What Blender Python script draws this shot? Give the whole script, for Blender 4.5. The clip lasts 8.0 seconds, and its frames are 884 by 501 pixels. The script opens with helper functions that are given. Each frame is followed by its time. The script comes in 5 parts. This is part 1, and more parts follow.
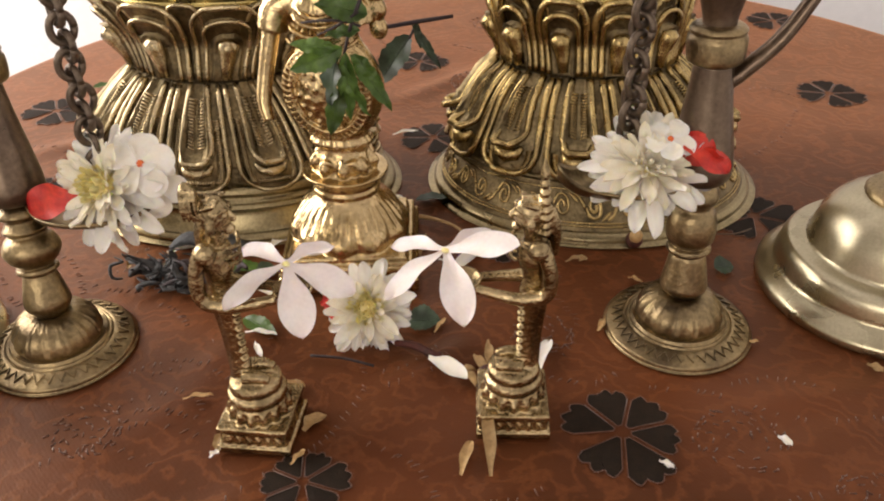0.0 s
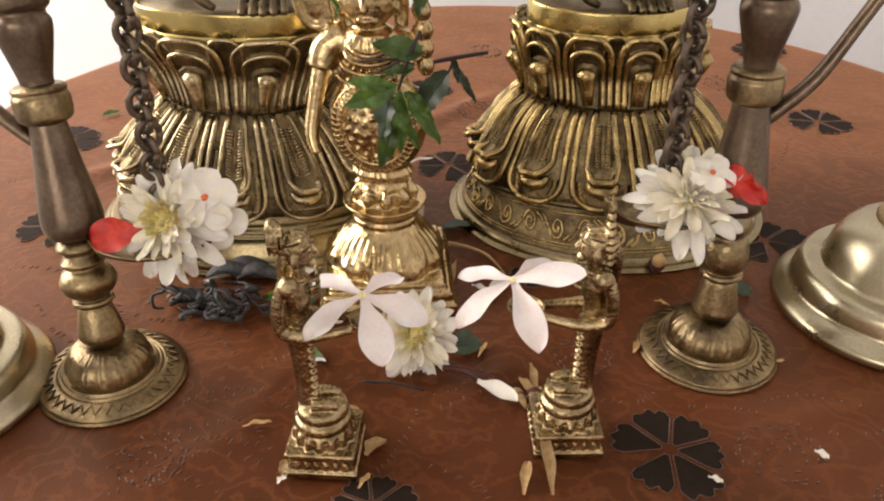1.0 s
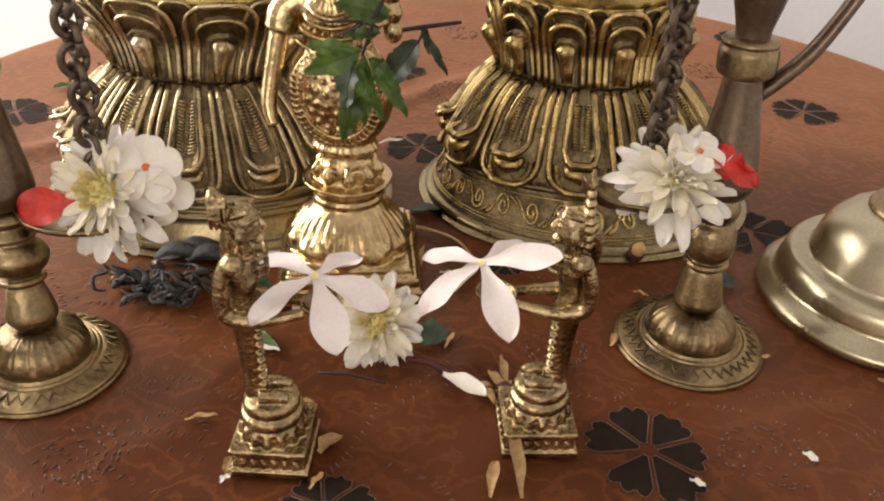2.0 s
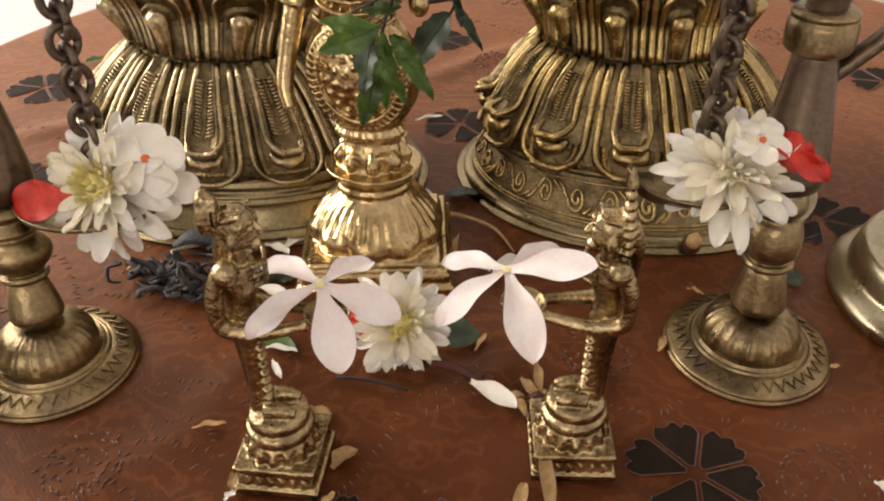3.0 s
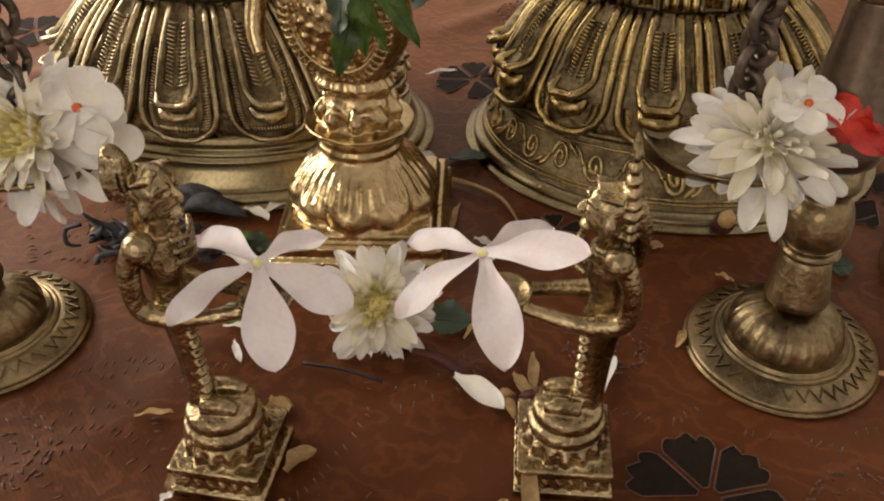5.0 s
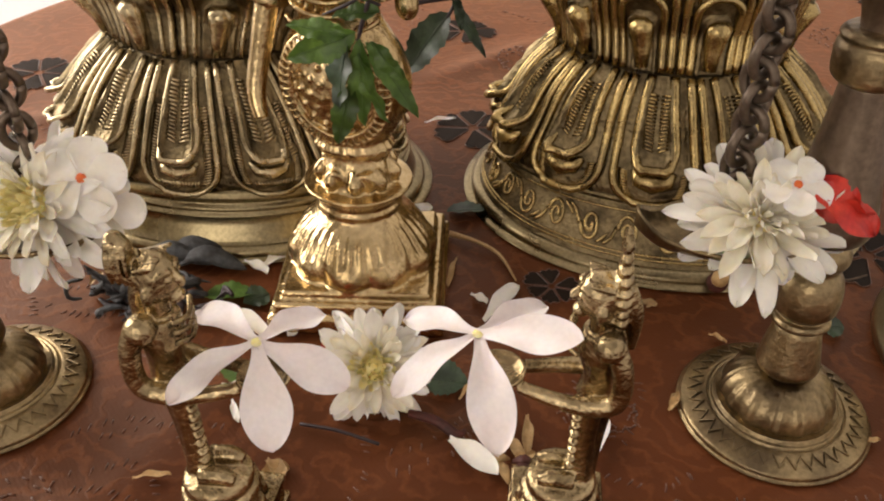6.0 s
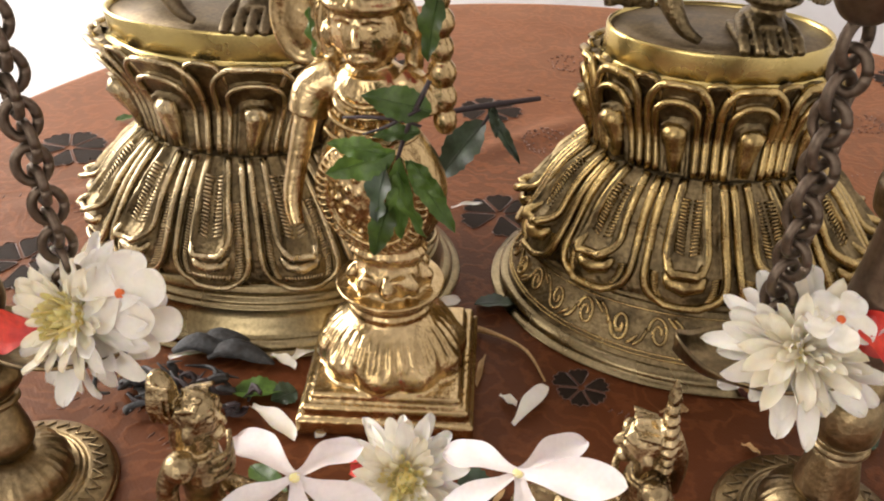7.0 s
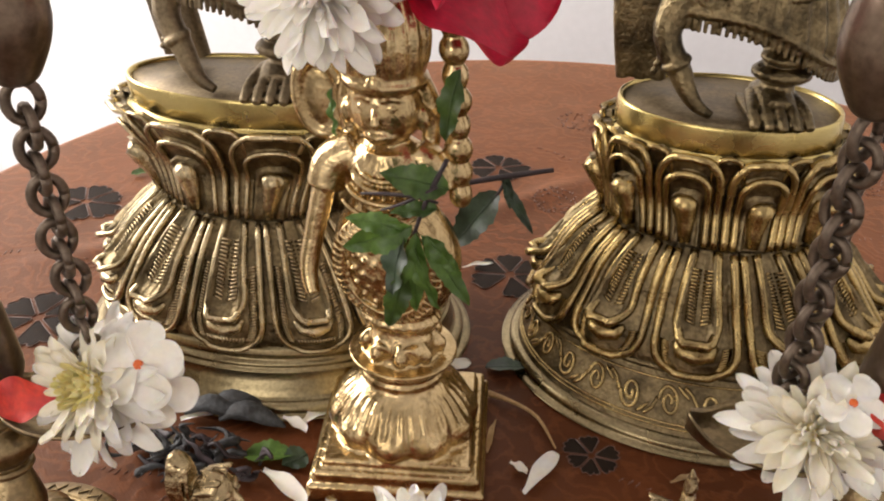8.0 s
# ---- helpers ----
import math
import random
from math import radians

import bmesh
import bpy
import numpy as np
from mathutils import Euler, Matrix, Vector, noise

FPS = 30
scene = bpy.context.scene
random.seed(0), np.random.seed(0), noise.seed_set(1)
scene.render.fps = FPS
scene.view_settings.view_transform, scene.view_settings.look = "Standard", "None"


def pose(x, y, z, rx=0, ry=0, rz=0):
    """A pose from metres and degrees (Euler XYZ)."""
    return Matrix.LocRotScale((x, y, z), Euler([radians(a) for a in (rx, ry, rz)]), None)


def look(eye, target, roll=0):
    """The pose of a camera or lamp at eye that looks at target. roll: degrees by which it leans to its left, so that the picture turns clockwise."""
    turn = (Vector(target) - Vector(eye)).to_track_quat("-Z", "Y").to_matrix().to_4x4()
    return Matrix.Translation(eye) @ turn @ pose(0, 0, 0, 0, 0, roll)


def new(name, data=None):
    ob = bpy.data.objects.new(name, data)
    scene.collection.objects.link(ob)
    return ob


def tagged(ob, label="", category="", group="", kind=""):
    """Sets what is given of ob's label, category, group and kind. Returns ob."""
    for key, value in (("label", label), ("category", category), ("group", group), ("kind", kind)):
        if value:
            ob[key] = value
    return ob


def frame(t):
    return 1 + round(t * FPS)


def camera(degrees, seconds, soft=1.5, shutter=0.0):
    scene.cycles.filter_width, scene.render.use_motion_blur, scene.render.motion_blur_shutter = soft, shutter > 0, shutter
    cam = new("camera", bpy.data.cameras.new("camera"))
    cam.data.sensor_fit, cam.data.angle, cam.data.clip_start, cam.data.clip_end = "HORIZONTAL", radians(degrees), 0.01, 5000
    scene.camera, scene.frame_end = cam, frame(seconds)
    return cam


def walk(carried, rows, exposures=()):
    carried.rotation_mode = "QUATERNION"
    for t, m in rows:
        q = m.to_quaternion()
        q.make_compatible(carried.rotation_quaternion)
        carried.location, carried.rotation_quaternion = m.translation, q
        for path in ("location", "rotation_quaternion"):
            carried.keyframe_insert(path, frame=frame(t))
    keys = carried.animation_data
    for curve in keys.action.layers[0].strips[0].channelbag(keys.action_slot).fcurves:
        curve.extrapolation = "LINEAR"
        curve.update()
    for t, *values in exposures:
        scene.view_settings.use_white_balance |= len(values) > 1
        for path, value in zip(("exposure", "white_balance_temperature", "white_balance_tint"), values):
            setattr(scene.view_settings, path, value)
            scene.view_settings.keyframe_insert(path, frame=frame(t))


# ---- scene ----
cam = camera(54.6, 8.0, soft=2.0)
PATH = [
    (0, (0.228, 0.171, 0.316), (0.077, 1.813, -0.817), -1.2),
    (0.5, (0.205, 0.162, 0.323), (0.091, 1.809, -0.806), -0.5),
    (1, (0.175, 0.156, 0.332), (0.138, 1.826, -0.768), 0.5),
    (1.5, (0.17, 0.15, 0.322), (0.205, 1.83, -0.762), 2.3),
    (1.7, (0.174, 0.162, 0.314), (0.215, 1.839, -0.775), 2.7),
    (2.8, (0.19, 0.215, 0.3), (0.095, 1.835, -0.868), 0.6),
    (3, (0.196, 0.225, 0.298), (0.073, 1.834, -0.884), 0.1),
    (3.5, (0.21, 0.252, 0.289), (0.032, 1.837, -0.918), -0.5),
    (4, (0.21, 0.276, 0.277), (-0.002, 1.834, -0.959), -0.4),
    (4.2, (0.212, 0.276, 0.268), (-0.017, 1.829, -0.972), -0.4),
    (5.5, (0.219, 0.275, 0.274), (-0.003, 1.813, -0.985), -0.4),
    (6, (0.218, 0.284, 0.289), (-0.008, 1.849, -0.937), 0.1),
    (6.5, (0.211, 0.296, 0.308), (-0.03, 1.893, -0.872), 0.5),
    (7, (0.205, 0.301, 0.313), (-0.054, 1.916, -0.837), 0.6),
    (7.5, (0.2, 0.302, 0.324), (-0.072, 1.94, -0.791), 0.8),
    (8, (0.2, 0.304, 0.327), (-0.079, 1.968, -0.747), 1.1),
]
walk(cam, [(t, look(eye, target, roll)) for t, eye, target, roll in PATH],
     exposures=((0, 0.12, 7200, 13), (1.5, 0.12, 7200, 13), (3.0, 0.02, 7400, 13), (3.5, -0.10, 7500, 13), (4.0, -0.50, 7500, 13), (5.5, -0.24, 7400, 13),
                (6.0, 0.0, 7300, 13), (6.5, 0.18, 7100, 12), (7.0, 0.28, 7000, 12), (8.0, 0.15, 6900, 12)))

# ---- world and light ----
world = bpy.data.worlds.new("sky")
scene.world = world
world.use_nodes = True
wn = world.node_tree
sky = wn.nodes.new("ShaderNodeTexSky")
sky.sky_type, sky.sun_disc = "NISHITA", False
sky.sun_elevation, sky.sun_rotation = radians(40), radians(-70)
wn.nodes["Background"].inputs[1].default_value = 0.12
wn.links.new(sky.outputs[0], wn.nodes["Background"].inputs[0])


def opening_light(name, m, width, height, watts, colour):
    data = bpy.data.lights.new(name, "AREA")
    data.shape, data.size, data.size_y, data.energy, data.color = "RECTANGLE", width, height, watts, colour
    ob = new(name, data)
    ob.matrix_world = m
    return ob


opening_light("window_light_left", look((-1.47, 0.95, 0.75), (0.6, 0.95, -0.1)), 1.0, 1.2, 45, (1.0, 0.985, 0.98))
# Added unseen fill from behind; lifts the brass fronts and white flowers.
opening_light("added_fill_light_behind", look((-0.5, -1.95, 0.95), (0.2, 0.7, 0.0)), 1.2, 1.1, 17, (1.0, 0.94, 0.86))


# ---- materials ----
def material(name, colour, rough=0.5, metal=0.0, vary=0.15, scale=60.0, grain=400.0, bump=0.15, depth=0.0006,
             second=None, spot=0.5, sheen=0.0, through_light=0.0, rough_vary=0.15, island=0.0, spec=0.5, thin=0.0):
    m = bpy.data.materials.new(name)
    m.use_nodes = True
    nt = m.node_tree
    n, l = nt.nodes, nt.links
    b = n["Principled BSDF"]
    co = n.new("ShaderNodeTexCoord")
    big = n.new("ShaderNodeTexNoise")
    big.inputs["Scale"].default_value, big.inputs["Detail"].default_value = scale, 6
    fine = n.new("ShaderNodeTexNoise")
    fine.inputs["Scale"].default_value, fine.inputs["Detail"].default_value = grain, 4
    for t in (big, fine):
        l.new(co.outputs["Object"], t.inputs["Vector"])
    ramp = n.new("ShaderNodeValToRGB")
    ramp.color_ramp.elements[0].position, ramp.color_ramp.elements[1].position = spot - 0.15, spot + 0.15
    other = second or [c * (1 - vary) for c in colour]
    ramp.color_ramp.elements[0].color = (*other, 1)
    ramp.color_ramp.elements[1].color = (*colour, 1)
    l.new(big.outputs["Fac"], ramp.inputs["Fac"])
    mix = n.new("ShaderNodeMix")
    mix.data_type, mix.blend_type = "RGBA", "MULTIPLY"
    mix.inputs["Factor"].default_value = 1.0
    l.new(ramp.outputs["Color"], mix.inputs["A"])
    fr = n.new("ShaderNodeMapRange")
    fr.inputs["From Min"].default_value, fr.inputs["From Max"].default_value = 0.3, 0.7
    fr.inputs["To Min"].default_value, fr.inputs["To Max"].default_value = 1 - vary, 1 + vary * 0.5
    l.new(fine.outputs["Fac"], fr.inputs["Value"])
    l.new(fr.outputs["Result"], mix.inputs["B"])
    out = mix.outputs["Result"]
    if island:
        info = n.new("ShaderNodeObjectInfo")
        hr = n.new("ShaderNodeMapRange")
        hr.inputs["To Min"].default_value, hr.inputs["To Max"].default_value = 1 - island, 1 + island * 0.4
        l.new(info.outputs["Random"], hr.inputs["Value"])
        mix2 = n.new("ShaderNodeMix")
        mix2.data_type, mix2.blend_type = "RGBA", "MULTIPLY"
        mix2.inputs["Factor"].default_value = 1.0
        l.new(out, mix2.inputs["A"])
        l.new(hr.outputs["Result"], mix2.inputs["B"])
        out = mix2.outputs["Result"]
    l.new(out, b.inputs["Base Color"])
    rr = n.new("ShaderNodeMapRange")
    rr.inputs["To Min"].default_value, rr.inputs["To Max"].default_value = max(0.03, rough - rough_vary), rough + rough_vary
    l.new(big.outputs["Fac"], rr.inputs["Value"])
    l.new(rr.outputs["Result"], b.inputs["Roughness"])
    b.inputs["Metallic"].default_value = metal
    b.inputs["Specular IOR Level"].default_value = spec
    if sheen:
        b.inputs["Sheen Weight"].default_value = sheen
        b.inputs["Sheen Roughness"].default_value = 0.4
    if through_light:
        b.inputs["Subsurface Weight"].default_value = through_light
        b.inputs["Subsurface Radius"].default_value = (0.006, 0.0045, 0.002)
        b.inputs["Subsurface Scale"].default_value = 1.0
    bp = n.new("ShaderNodeBump")
    bp.inputs["Strength"].default_value, bp.inputs["Distance"].default_value = bump, depth
    l.new(fine.outputs["Fac"], bp.inputs["Height"])
    l.new(bp.outputs["Normal"], b.inputs["Normal"])
    if thin:
        # light passes through a thin petal or leaf
        tr, both = n.new("ShaderNodeBsdfTranslucent"), n.new("ShaderNodeMixShader")
        l.new(out, tr.inputs["Color"])
        both.inputs["Fac"].default_value = thin
        l.new(b.outputs["BSDF"], both.inputs[1])
        l.new(tr.outputs["BSDF"], both.inputs[2])
        l.new(both.outputs["Shader"], n["Material Output"].inputs["Surface"])
    return m


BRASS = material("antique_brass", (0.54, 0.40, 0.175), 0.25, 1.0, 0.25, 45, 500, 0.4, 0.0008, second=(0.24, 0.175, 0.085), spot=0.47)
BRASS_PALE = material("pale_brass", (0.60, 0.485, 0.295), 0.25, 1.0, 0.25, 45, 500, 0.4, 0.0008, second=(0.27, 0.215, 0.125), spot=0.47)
# Core and petal sheets: patina plus recess shade put into the brass colour.
BRASS_CORE_SHADE = material("shaded_oxidised_brass", (0.13, 0.095, 0.05), 0.5, 1.0, 0.3, 60, 500, 0.5, 0.0008, second=(0.06, 0.045, 0.025))
BRASS_SHADE = material("shaded_tarnished_brass", (0.27, 0.205, 0.110), 0.34, 1.0, 0.35, 70, 450, 0.8, 0.0011, second=(0.095, 0.072, 0.040), spot=0.50)
BRASS_BAND = material("polished_brass_band", (0.62, 0.49, 0.20), 0.27, 1.0, 0.12, 30, 700, 0.12, 0.0004)
# Polished foot brass, darkened to stand in for the brown cloth it reflects.
BRASS_FOOT = material("foot_reflection_brass", (0.34, 0.275, 0.155), 0.30, 1.0, 0.25, 25, 500, 0.25, 0.0006, second=(0.20, 0.155, 0.085), spot=0.47)
GOLD = material("bright_gold_brass", (0.66, 0.50, 0.275), 0.22, 1.0, 0.25, 70, 300, 0.55, 0.0010, second=(0.42, 0.30, 0.145), spot=0.47)
GOLD_DARK = material("worn_gold_brass", (0.54, 0.42, 0.24), 0.20, 1.0, 0.3, 70, 420, 0.7, 0.0012, second=(0.17, 0.12, 0.06), spot=0.48)
STEM = material("brown_oxidised_brass", (0.20, 0.145, 0.10), 0.33, 0.9, 0.25, 40, 400, 0.25, 0.0005, second=(0.13, 0.09, 0.065))
LAMP = material("lamp_brass", (0.36, 0.27, 0.145), 0.36, 1.0, 0.3, 50, 450, 0.5, 0.0008, second=(0.15, 0.11, 0.065), spot=0.47)
BELL = material("satin_bell_brass", (0.52, 0.465, 0.33), 0.30, 1.0, 0.12, 25, 600, 0.12, 0.0004, second=(0.42, 0.37, 0.25))
CHAIN = material("chain_metal", (0.18, 0.135, 0.10), 0.42, 0.85, 0.3, 80, 500, 0.3, 0.0005)
DUSTY_SHADED = material("dusty_shaded_brass", (0.26, 0.20, 0.12), 0.5, 0.9, 0.3, 60, 500, 0.3, 0.0005, second=(0.16, 0.12, 0.075))
WHITE_PETAL = material("white_petal", (0.96, 0.92, 0.84), 0.6, 0, 0.04, 70, 500, 0.15, 0.0004, second=(0.96, 0.88, 0.73), spot=0.40, through_light=0.3, island=0.04, spec=0.2, thin=0.12)
JASMINE = material("waxy_white_petal", (0.90, 0.84, 0.82), 0.5, 0, 0.05, 60, 600, 0.12, 0.0003, second=(0.88, 0.77, 0.73), through_light=0.25, spec=0.25, thin=0.10)
IVORY = material("ivory_petal", (0.96, 0.895, 0.74), 0.6, 0, 0.04, 90, 500, 0.15, 0.0004, second=(0.96, 0.85, 0.62), spot=0.42, through_light=0.3, island=0.05, spec=0.2, thin=0.12)
CREAM = material("cream_floret", (0.96, 0.85, 0.45), 0.6, 0, 0.05, 200, 700, 0.3, 0.0005, second=(0.94, 0.78, 0.30), through_light=0.5, island=0.15)
ORANGE = material("orange_flower_tube", (0.85, 0.16, 0.03), 0.5, 0, 0.2)
RED = material("red_petal", (0.74, 0.06, 0.03), 0.5, 0, 0.2, 90, 400, 0.4, 0.0006, second=(0.48, 0.02, 0.02), through_light=0.15)
CRIMSON = material("crimson_petal", (0.52, 0.012, 0.045), 0.45, 0, 0.2, 90, 300, 0.4, 0.0006, second=(0.36, 0.006, 0.026), through_light=0.12)
LEAF = material("green_leaf", (0.105, 0.195, 0.035), 0.42, 0, 0.25, 90, 500, 0.4, 0.0005, second=(0.05, 0.105, 0.018), island=0.45, thin=0.2)
LEAF_DARK = material("dark_leaf", (0.035, 0.065, 0.03), 0.5, 0, 0.3, 90, 500, 0.4, 0.0005, second=(0.022, 0.035, 0.02))
TWIG = material("dark_twig", (0.035, 0.02, 0.022), 0.6, 0, 0.3)
DRY = material("dried_petal", (0.62, 0.42, 0.20), 0.65, 0, 0.25, 150, 500, 0.4, 0.0006, second=(0.50, 0.30, 0.12), island=0.4)
CHAR = material("withered_grey_flower", (0.07, 0.075, 0.08), 0.75, 0, 0.4, 120, 400, 0.8, 0.001, second=(0.025, 0.022, 0.02))
MOTIF = material("dark_brocade", (0.026, 0.016, 0.010), 0.7, 0, 0.35, 200, 1500, 0.5, 0.0005, spec=0.15)
THREAD = material("copper_thread", (0.145, 0.052, 0.022), 0.5, 0.0, 0.35, 60, 900, 0.4, 0.0004, second=(0.09, 0.028, 0.011), sheen=0.4)
PAINT = material("white_wall_paint", (0.82, 0.81, 0.82), 0.75, 0, 0.03, 3, 80, 0.1, 0.001)
TILE = material("pale_floor_tile", (0.62, 0.60, 0.57), 0.35, 0, 0.06, 3, 60, 0.05, 0.0005)
WOOD = material("table_wood", (0.20, 0.11, 0.06), 0.5, 0, 0.25, 15, 120, 0.2, 0.001)


def cloth_material():
    m = bpy.data.materials.new("brown_brocade_cloth")
    m.use_nodes = True
    nt = m.node_tree
    n, l = nt.nodes, nt.links
    b = n["Principled BSDF"]
    co = n.new("ShaderNodeTexCoord")
    big = n.new("ShaderNodeTexNoise")
    big.inputs["Scale"].default_value, big.inputs["Detail"].default_value = 9, 5
    swirl = n.new("ShaderNodeTexWave")
    swirl.wave_type, swirl.rings_direction = "RINGS", "SPHERICAL"
    swirl.inputs["Scale"].default_value, swirl.inputs["Distortion"].default_value = 9, 30
    swirl.inputs["Detail"].default_value, swirl.inputs["Detail Scale"].default_value = 6, 2.5
    weave = n.new("ShaderNodeTexWave")
    weave.inputs["Scale"].default_value, weave.inputs["Distortion"].default_value = 230, 3.0
    weave.bands_direction = "DIAGONAL"
    fine = n.new("ShaderNodeTexNoise")
    fine.inputs["Scale"].default_value, fine.inputs["Detail"].default_value = 350, 5
    for t in (big, swirl, weave, fine):
        l.new(co.outputs["Object"], t.inputs["Vector"])
    # Broad noise varies the rust tone and stands in for shadow blotches.
    ramp = n.new("ShaderNodeValToRGB")
    ramp.color_ramp.elements[0].position, ramp.color_ramp.elements[0].color = 0.35, (0.050, 0.0118, 0.0038, 1)
    ramp.color_ramp.elements[1].position, ramp.color_ramp.elements[1].color = 0.68, (0.100, 0.0260, 0.0084, 1)
    l.new(big.outputs["Fac"], ramp.inputs["Fac"])
    sr = n.new("ShaderNodeValToRGB")
    sr.color_ramp.elements[0].position, sr.color_ramp.elements[0].color = 0.55, (0, 0, 0, 1)
    sr.color_ramp.elements[1].position, sr.color_ramp.elements[1].color = 0.97, (1, 1, 1, 1)
    l.new(swirl.outputs["Fac"], sr.inputs["Fac"])
    fac = n.new("ShaderNodeMath")
    fac.operation = "MULTIPLY"
    l.new(sr.outputs["Color"], fac.inputs[0])
    l.new(fine.outputs["Fac"], fac.inputs[1])
    mix = n.new("ShaderNodeMix")
    mix.data_type = "RGBA"
    l.new(fac.outputs[0], mix.inputs["Factor"])
    l.new(ramp.outputs["Color"], mix.inputs["A"])
    mix.inputs["B"].default_value = (0.150, 0.045, 0.0155, 1)
    l.new(mix.outputs["Result"], b.inputs["Base Color"])
    b.inputs["Roughness"].default_value = 0.42
    b.inputs["Specular IOR Level"].default_value = 0.3
    b.inputs["Specular Tint"].default_value = (1.0, 0.72, 0.5, 1)
    b.inputs["Sheen Weight"].default_value = 0.45
    b.inputs["Sheen Roughness"].default_value = 0.45
    b.inputs["Sheen Tint"].default_value = (1.0, 0.42, 0.17, 1)
    add = n.new("ShaderNodeMath")
    add.operation = "ADD"
    soft_weave = n.new("ShaderNodeMath")
    soft_weave.operation = "MULTIPLY"
    soft_weave.inputs[1].default_value = 0.1
    l.new(weave.outputs["Fac"], soft_weave.inputs[0])
    l.new(soft_weave.outputs[0], add.inputs[0])
    l.new(fine.outputs["Fac"], add.inputs[1])
    add2 = n.new("ShaderNodeMath")
    add2.operation = "MULTIPLY_ADD"
    l.new(sr.outputs["Color"], add2.inputs[0])
    add2.inputs[1].default_value = 0.5
    l.new(add.outputs[0], add2.inputs[2])
    bp = n.new("ShaderNodeBump")
    bp.inputs["Strength"].default_value, bp.inputs["Distance"].default_value = 0.35, 0.0005
    l.new(add2.outputs[0], bp.inputs["Height"])
    l.new(bp.outputs["Normal"], b.inputs["Normal"])
    return m


CLOTH = cloth_material()


# ---- mesh helpers ----
def finish(bm, mat, name="mesh", smooth=True):
    bmesh.ops.recalc_face_normals(bm, faces=bm.faces)
    me = bpy.data.meshes.new(name)
    bm.to_mesh(me)
    bm.free()
    if smooth:
        me.polygons.foreach_set("use_smooth", [True] * len(me.polygons))
    me.materials.append(mat)
    return me


def part(name, bm, mat, parent=None, label="", smooth=True):
    me = bm if isinstance(bm, bpy.types.Mesh) else finish(bm, mat, name, smooth)
    ob = new(name, me)
    if parent:
        ob.parent = parent
    if label:
        tagged(ob, label)
    return ob


def thing(name, at, label, category, group="", turn=0.0):
    ob = new(name)
    ob.empty_display_size = 0.01
    ob.matrix_world = pose(*at, 0, 0, turn)
    return tagged(ob, label, category, group)


def grid(bm, f, nu, nv, loop=False):
    """A sheet of points f(u, v), u and v from 0 to 1; loop: u closes on itself."""
    cols = nu if loop else nu + 1
    vs = [[bm.verts.new(f(i / nu, j / nv)) for i in range(cols)] for j in range(nv + 1)]
    for j in range(nv):
        for i in range(nu):
            k = (i + 1) % cols
            bm.faces.new((vs[j][i], vs[j][k], vs[j + 1][k], vs[j + 1][i]))
    return vs


def lathe(profile, seg=64, oval=1.0, flute=None, bm=None, caps=True, sub=1):
    """A turned body from (radius, height) pairs; flute(angle, radius, height) gives a factor on the radius."""
    bm = bm or bmesh.new()
    prof = []
    for (r0, z0), (r1, z1) in zip(profile, profile[1:]):
        prof += [(r0 + (r1 - r0) * k / sub, z0 + (z1 - z0) * k / sub) for k in range(sub)]
    prof.append(profile[-1])
    n = len(prof) - 1

    def f(u, v):
        r, z = prof[round(v * n)]
        a = u * math.tau
        k = flute(a, r, z) if flute else 1.0
        return Vector((math.cos(a) * r * k, math.sin(a) * r * k * (oval(z) if callable(oval) else oval), z))
    rows = grid(bm, f, seg, n, True)
    if caps:
        for row in (rows[0], rows[-1]):
            bm.faces.new(row)
    return bm


def smooth_profile(points, steps=6):
    """Catmull-Rom through (radius, height) pairs."""
    out = []
    p = [points[0], *points, points[-1]]
    for i in range(1, len(p) - 2):
        a, b, c, d = (Vector(q) for q in p[i - 1:i + 3])
        for k in range(steps):
            t = k / steps
            out.append(tuple(0.5 * (2 * b + (c - a) * t + (2 * a - 5 * b + 4 * c - d) * t * t + (3 * b - a - 3 * c + d) * t ** 3)))
    out.append(tuple(points[-1]))
    return [(max(r, 0.0002), z) for r, z in out]


def spline(points, steps=8):
    out = []
    p = [Vector(q) for q in points]
    p = [p[0], *p, p[-1]]
    for i in range(1, len(p) - 2):
        a, b, c, d = p[i - 1:i + 3]
        for k in range(steps):
            t = k / steps
            out.append(0.5 * (2 * b + (c - a) * t + (2 * a - 5 * b + 4 * c - d) * t * t + (3 * b - a - 3 * c + d) * t ** 3))
    out.append(p[-1])
    return out


def tube(bm, points, radii, seg=12, steps=5, flat=1.0):
    """A round bar along points, with a radius at each; flat squashes it along its own up."""
    path = spline(points, steps)
    if isinstance(radii, (int, float)):
        radii = [radii] * len(points)
    rr = [q.x for q in spline([(r, 0, 0) for r in radii], steps)]
    rows = []
    side = None
    for i, q in enumerate(path):
        d = (path[min(i + 1, len(path) - 1)] - path[max(i - 1, 0)]).normalized()
        if side is None:
            side = d.cross(Vector((0, 0, 1)) if abs(d.z) < 0.9 else Vector((0, 1, 0))).normalized()
        side = (side - d * side.dot(d)).normalized()
        up = d.cross(side)
        rows.append([bm.verts.new(q + (side * math.cos(a) + up * math.sin(a) * flat) * max(rr[i], 1e-5))
                     for a in (k * math.tau / seg for k in range(seg))])
    for a, b in zip(rows, rows[1:]):
        for k in range(seg):
            j = (k + 1) % seg
            bm.faces.new((a[k], a[j], b[j], b[k]))
    bm.faces.new(rows[0])
    bm.faces.new(rows[-1])
    return bm


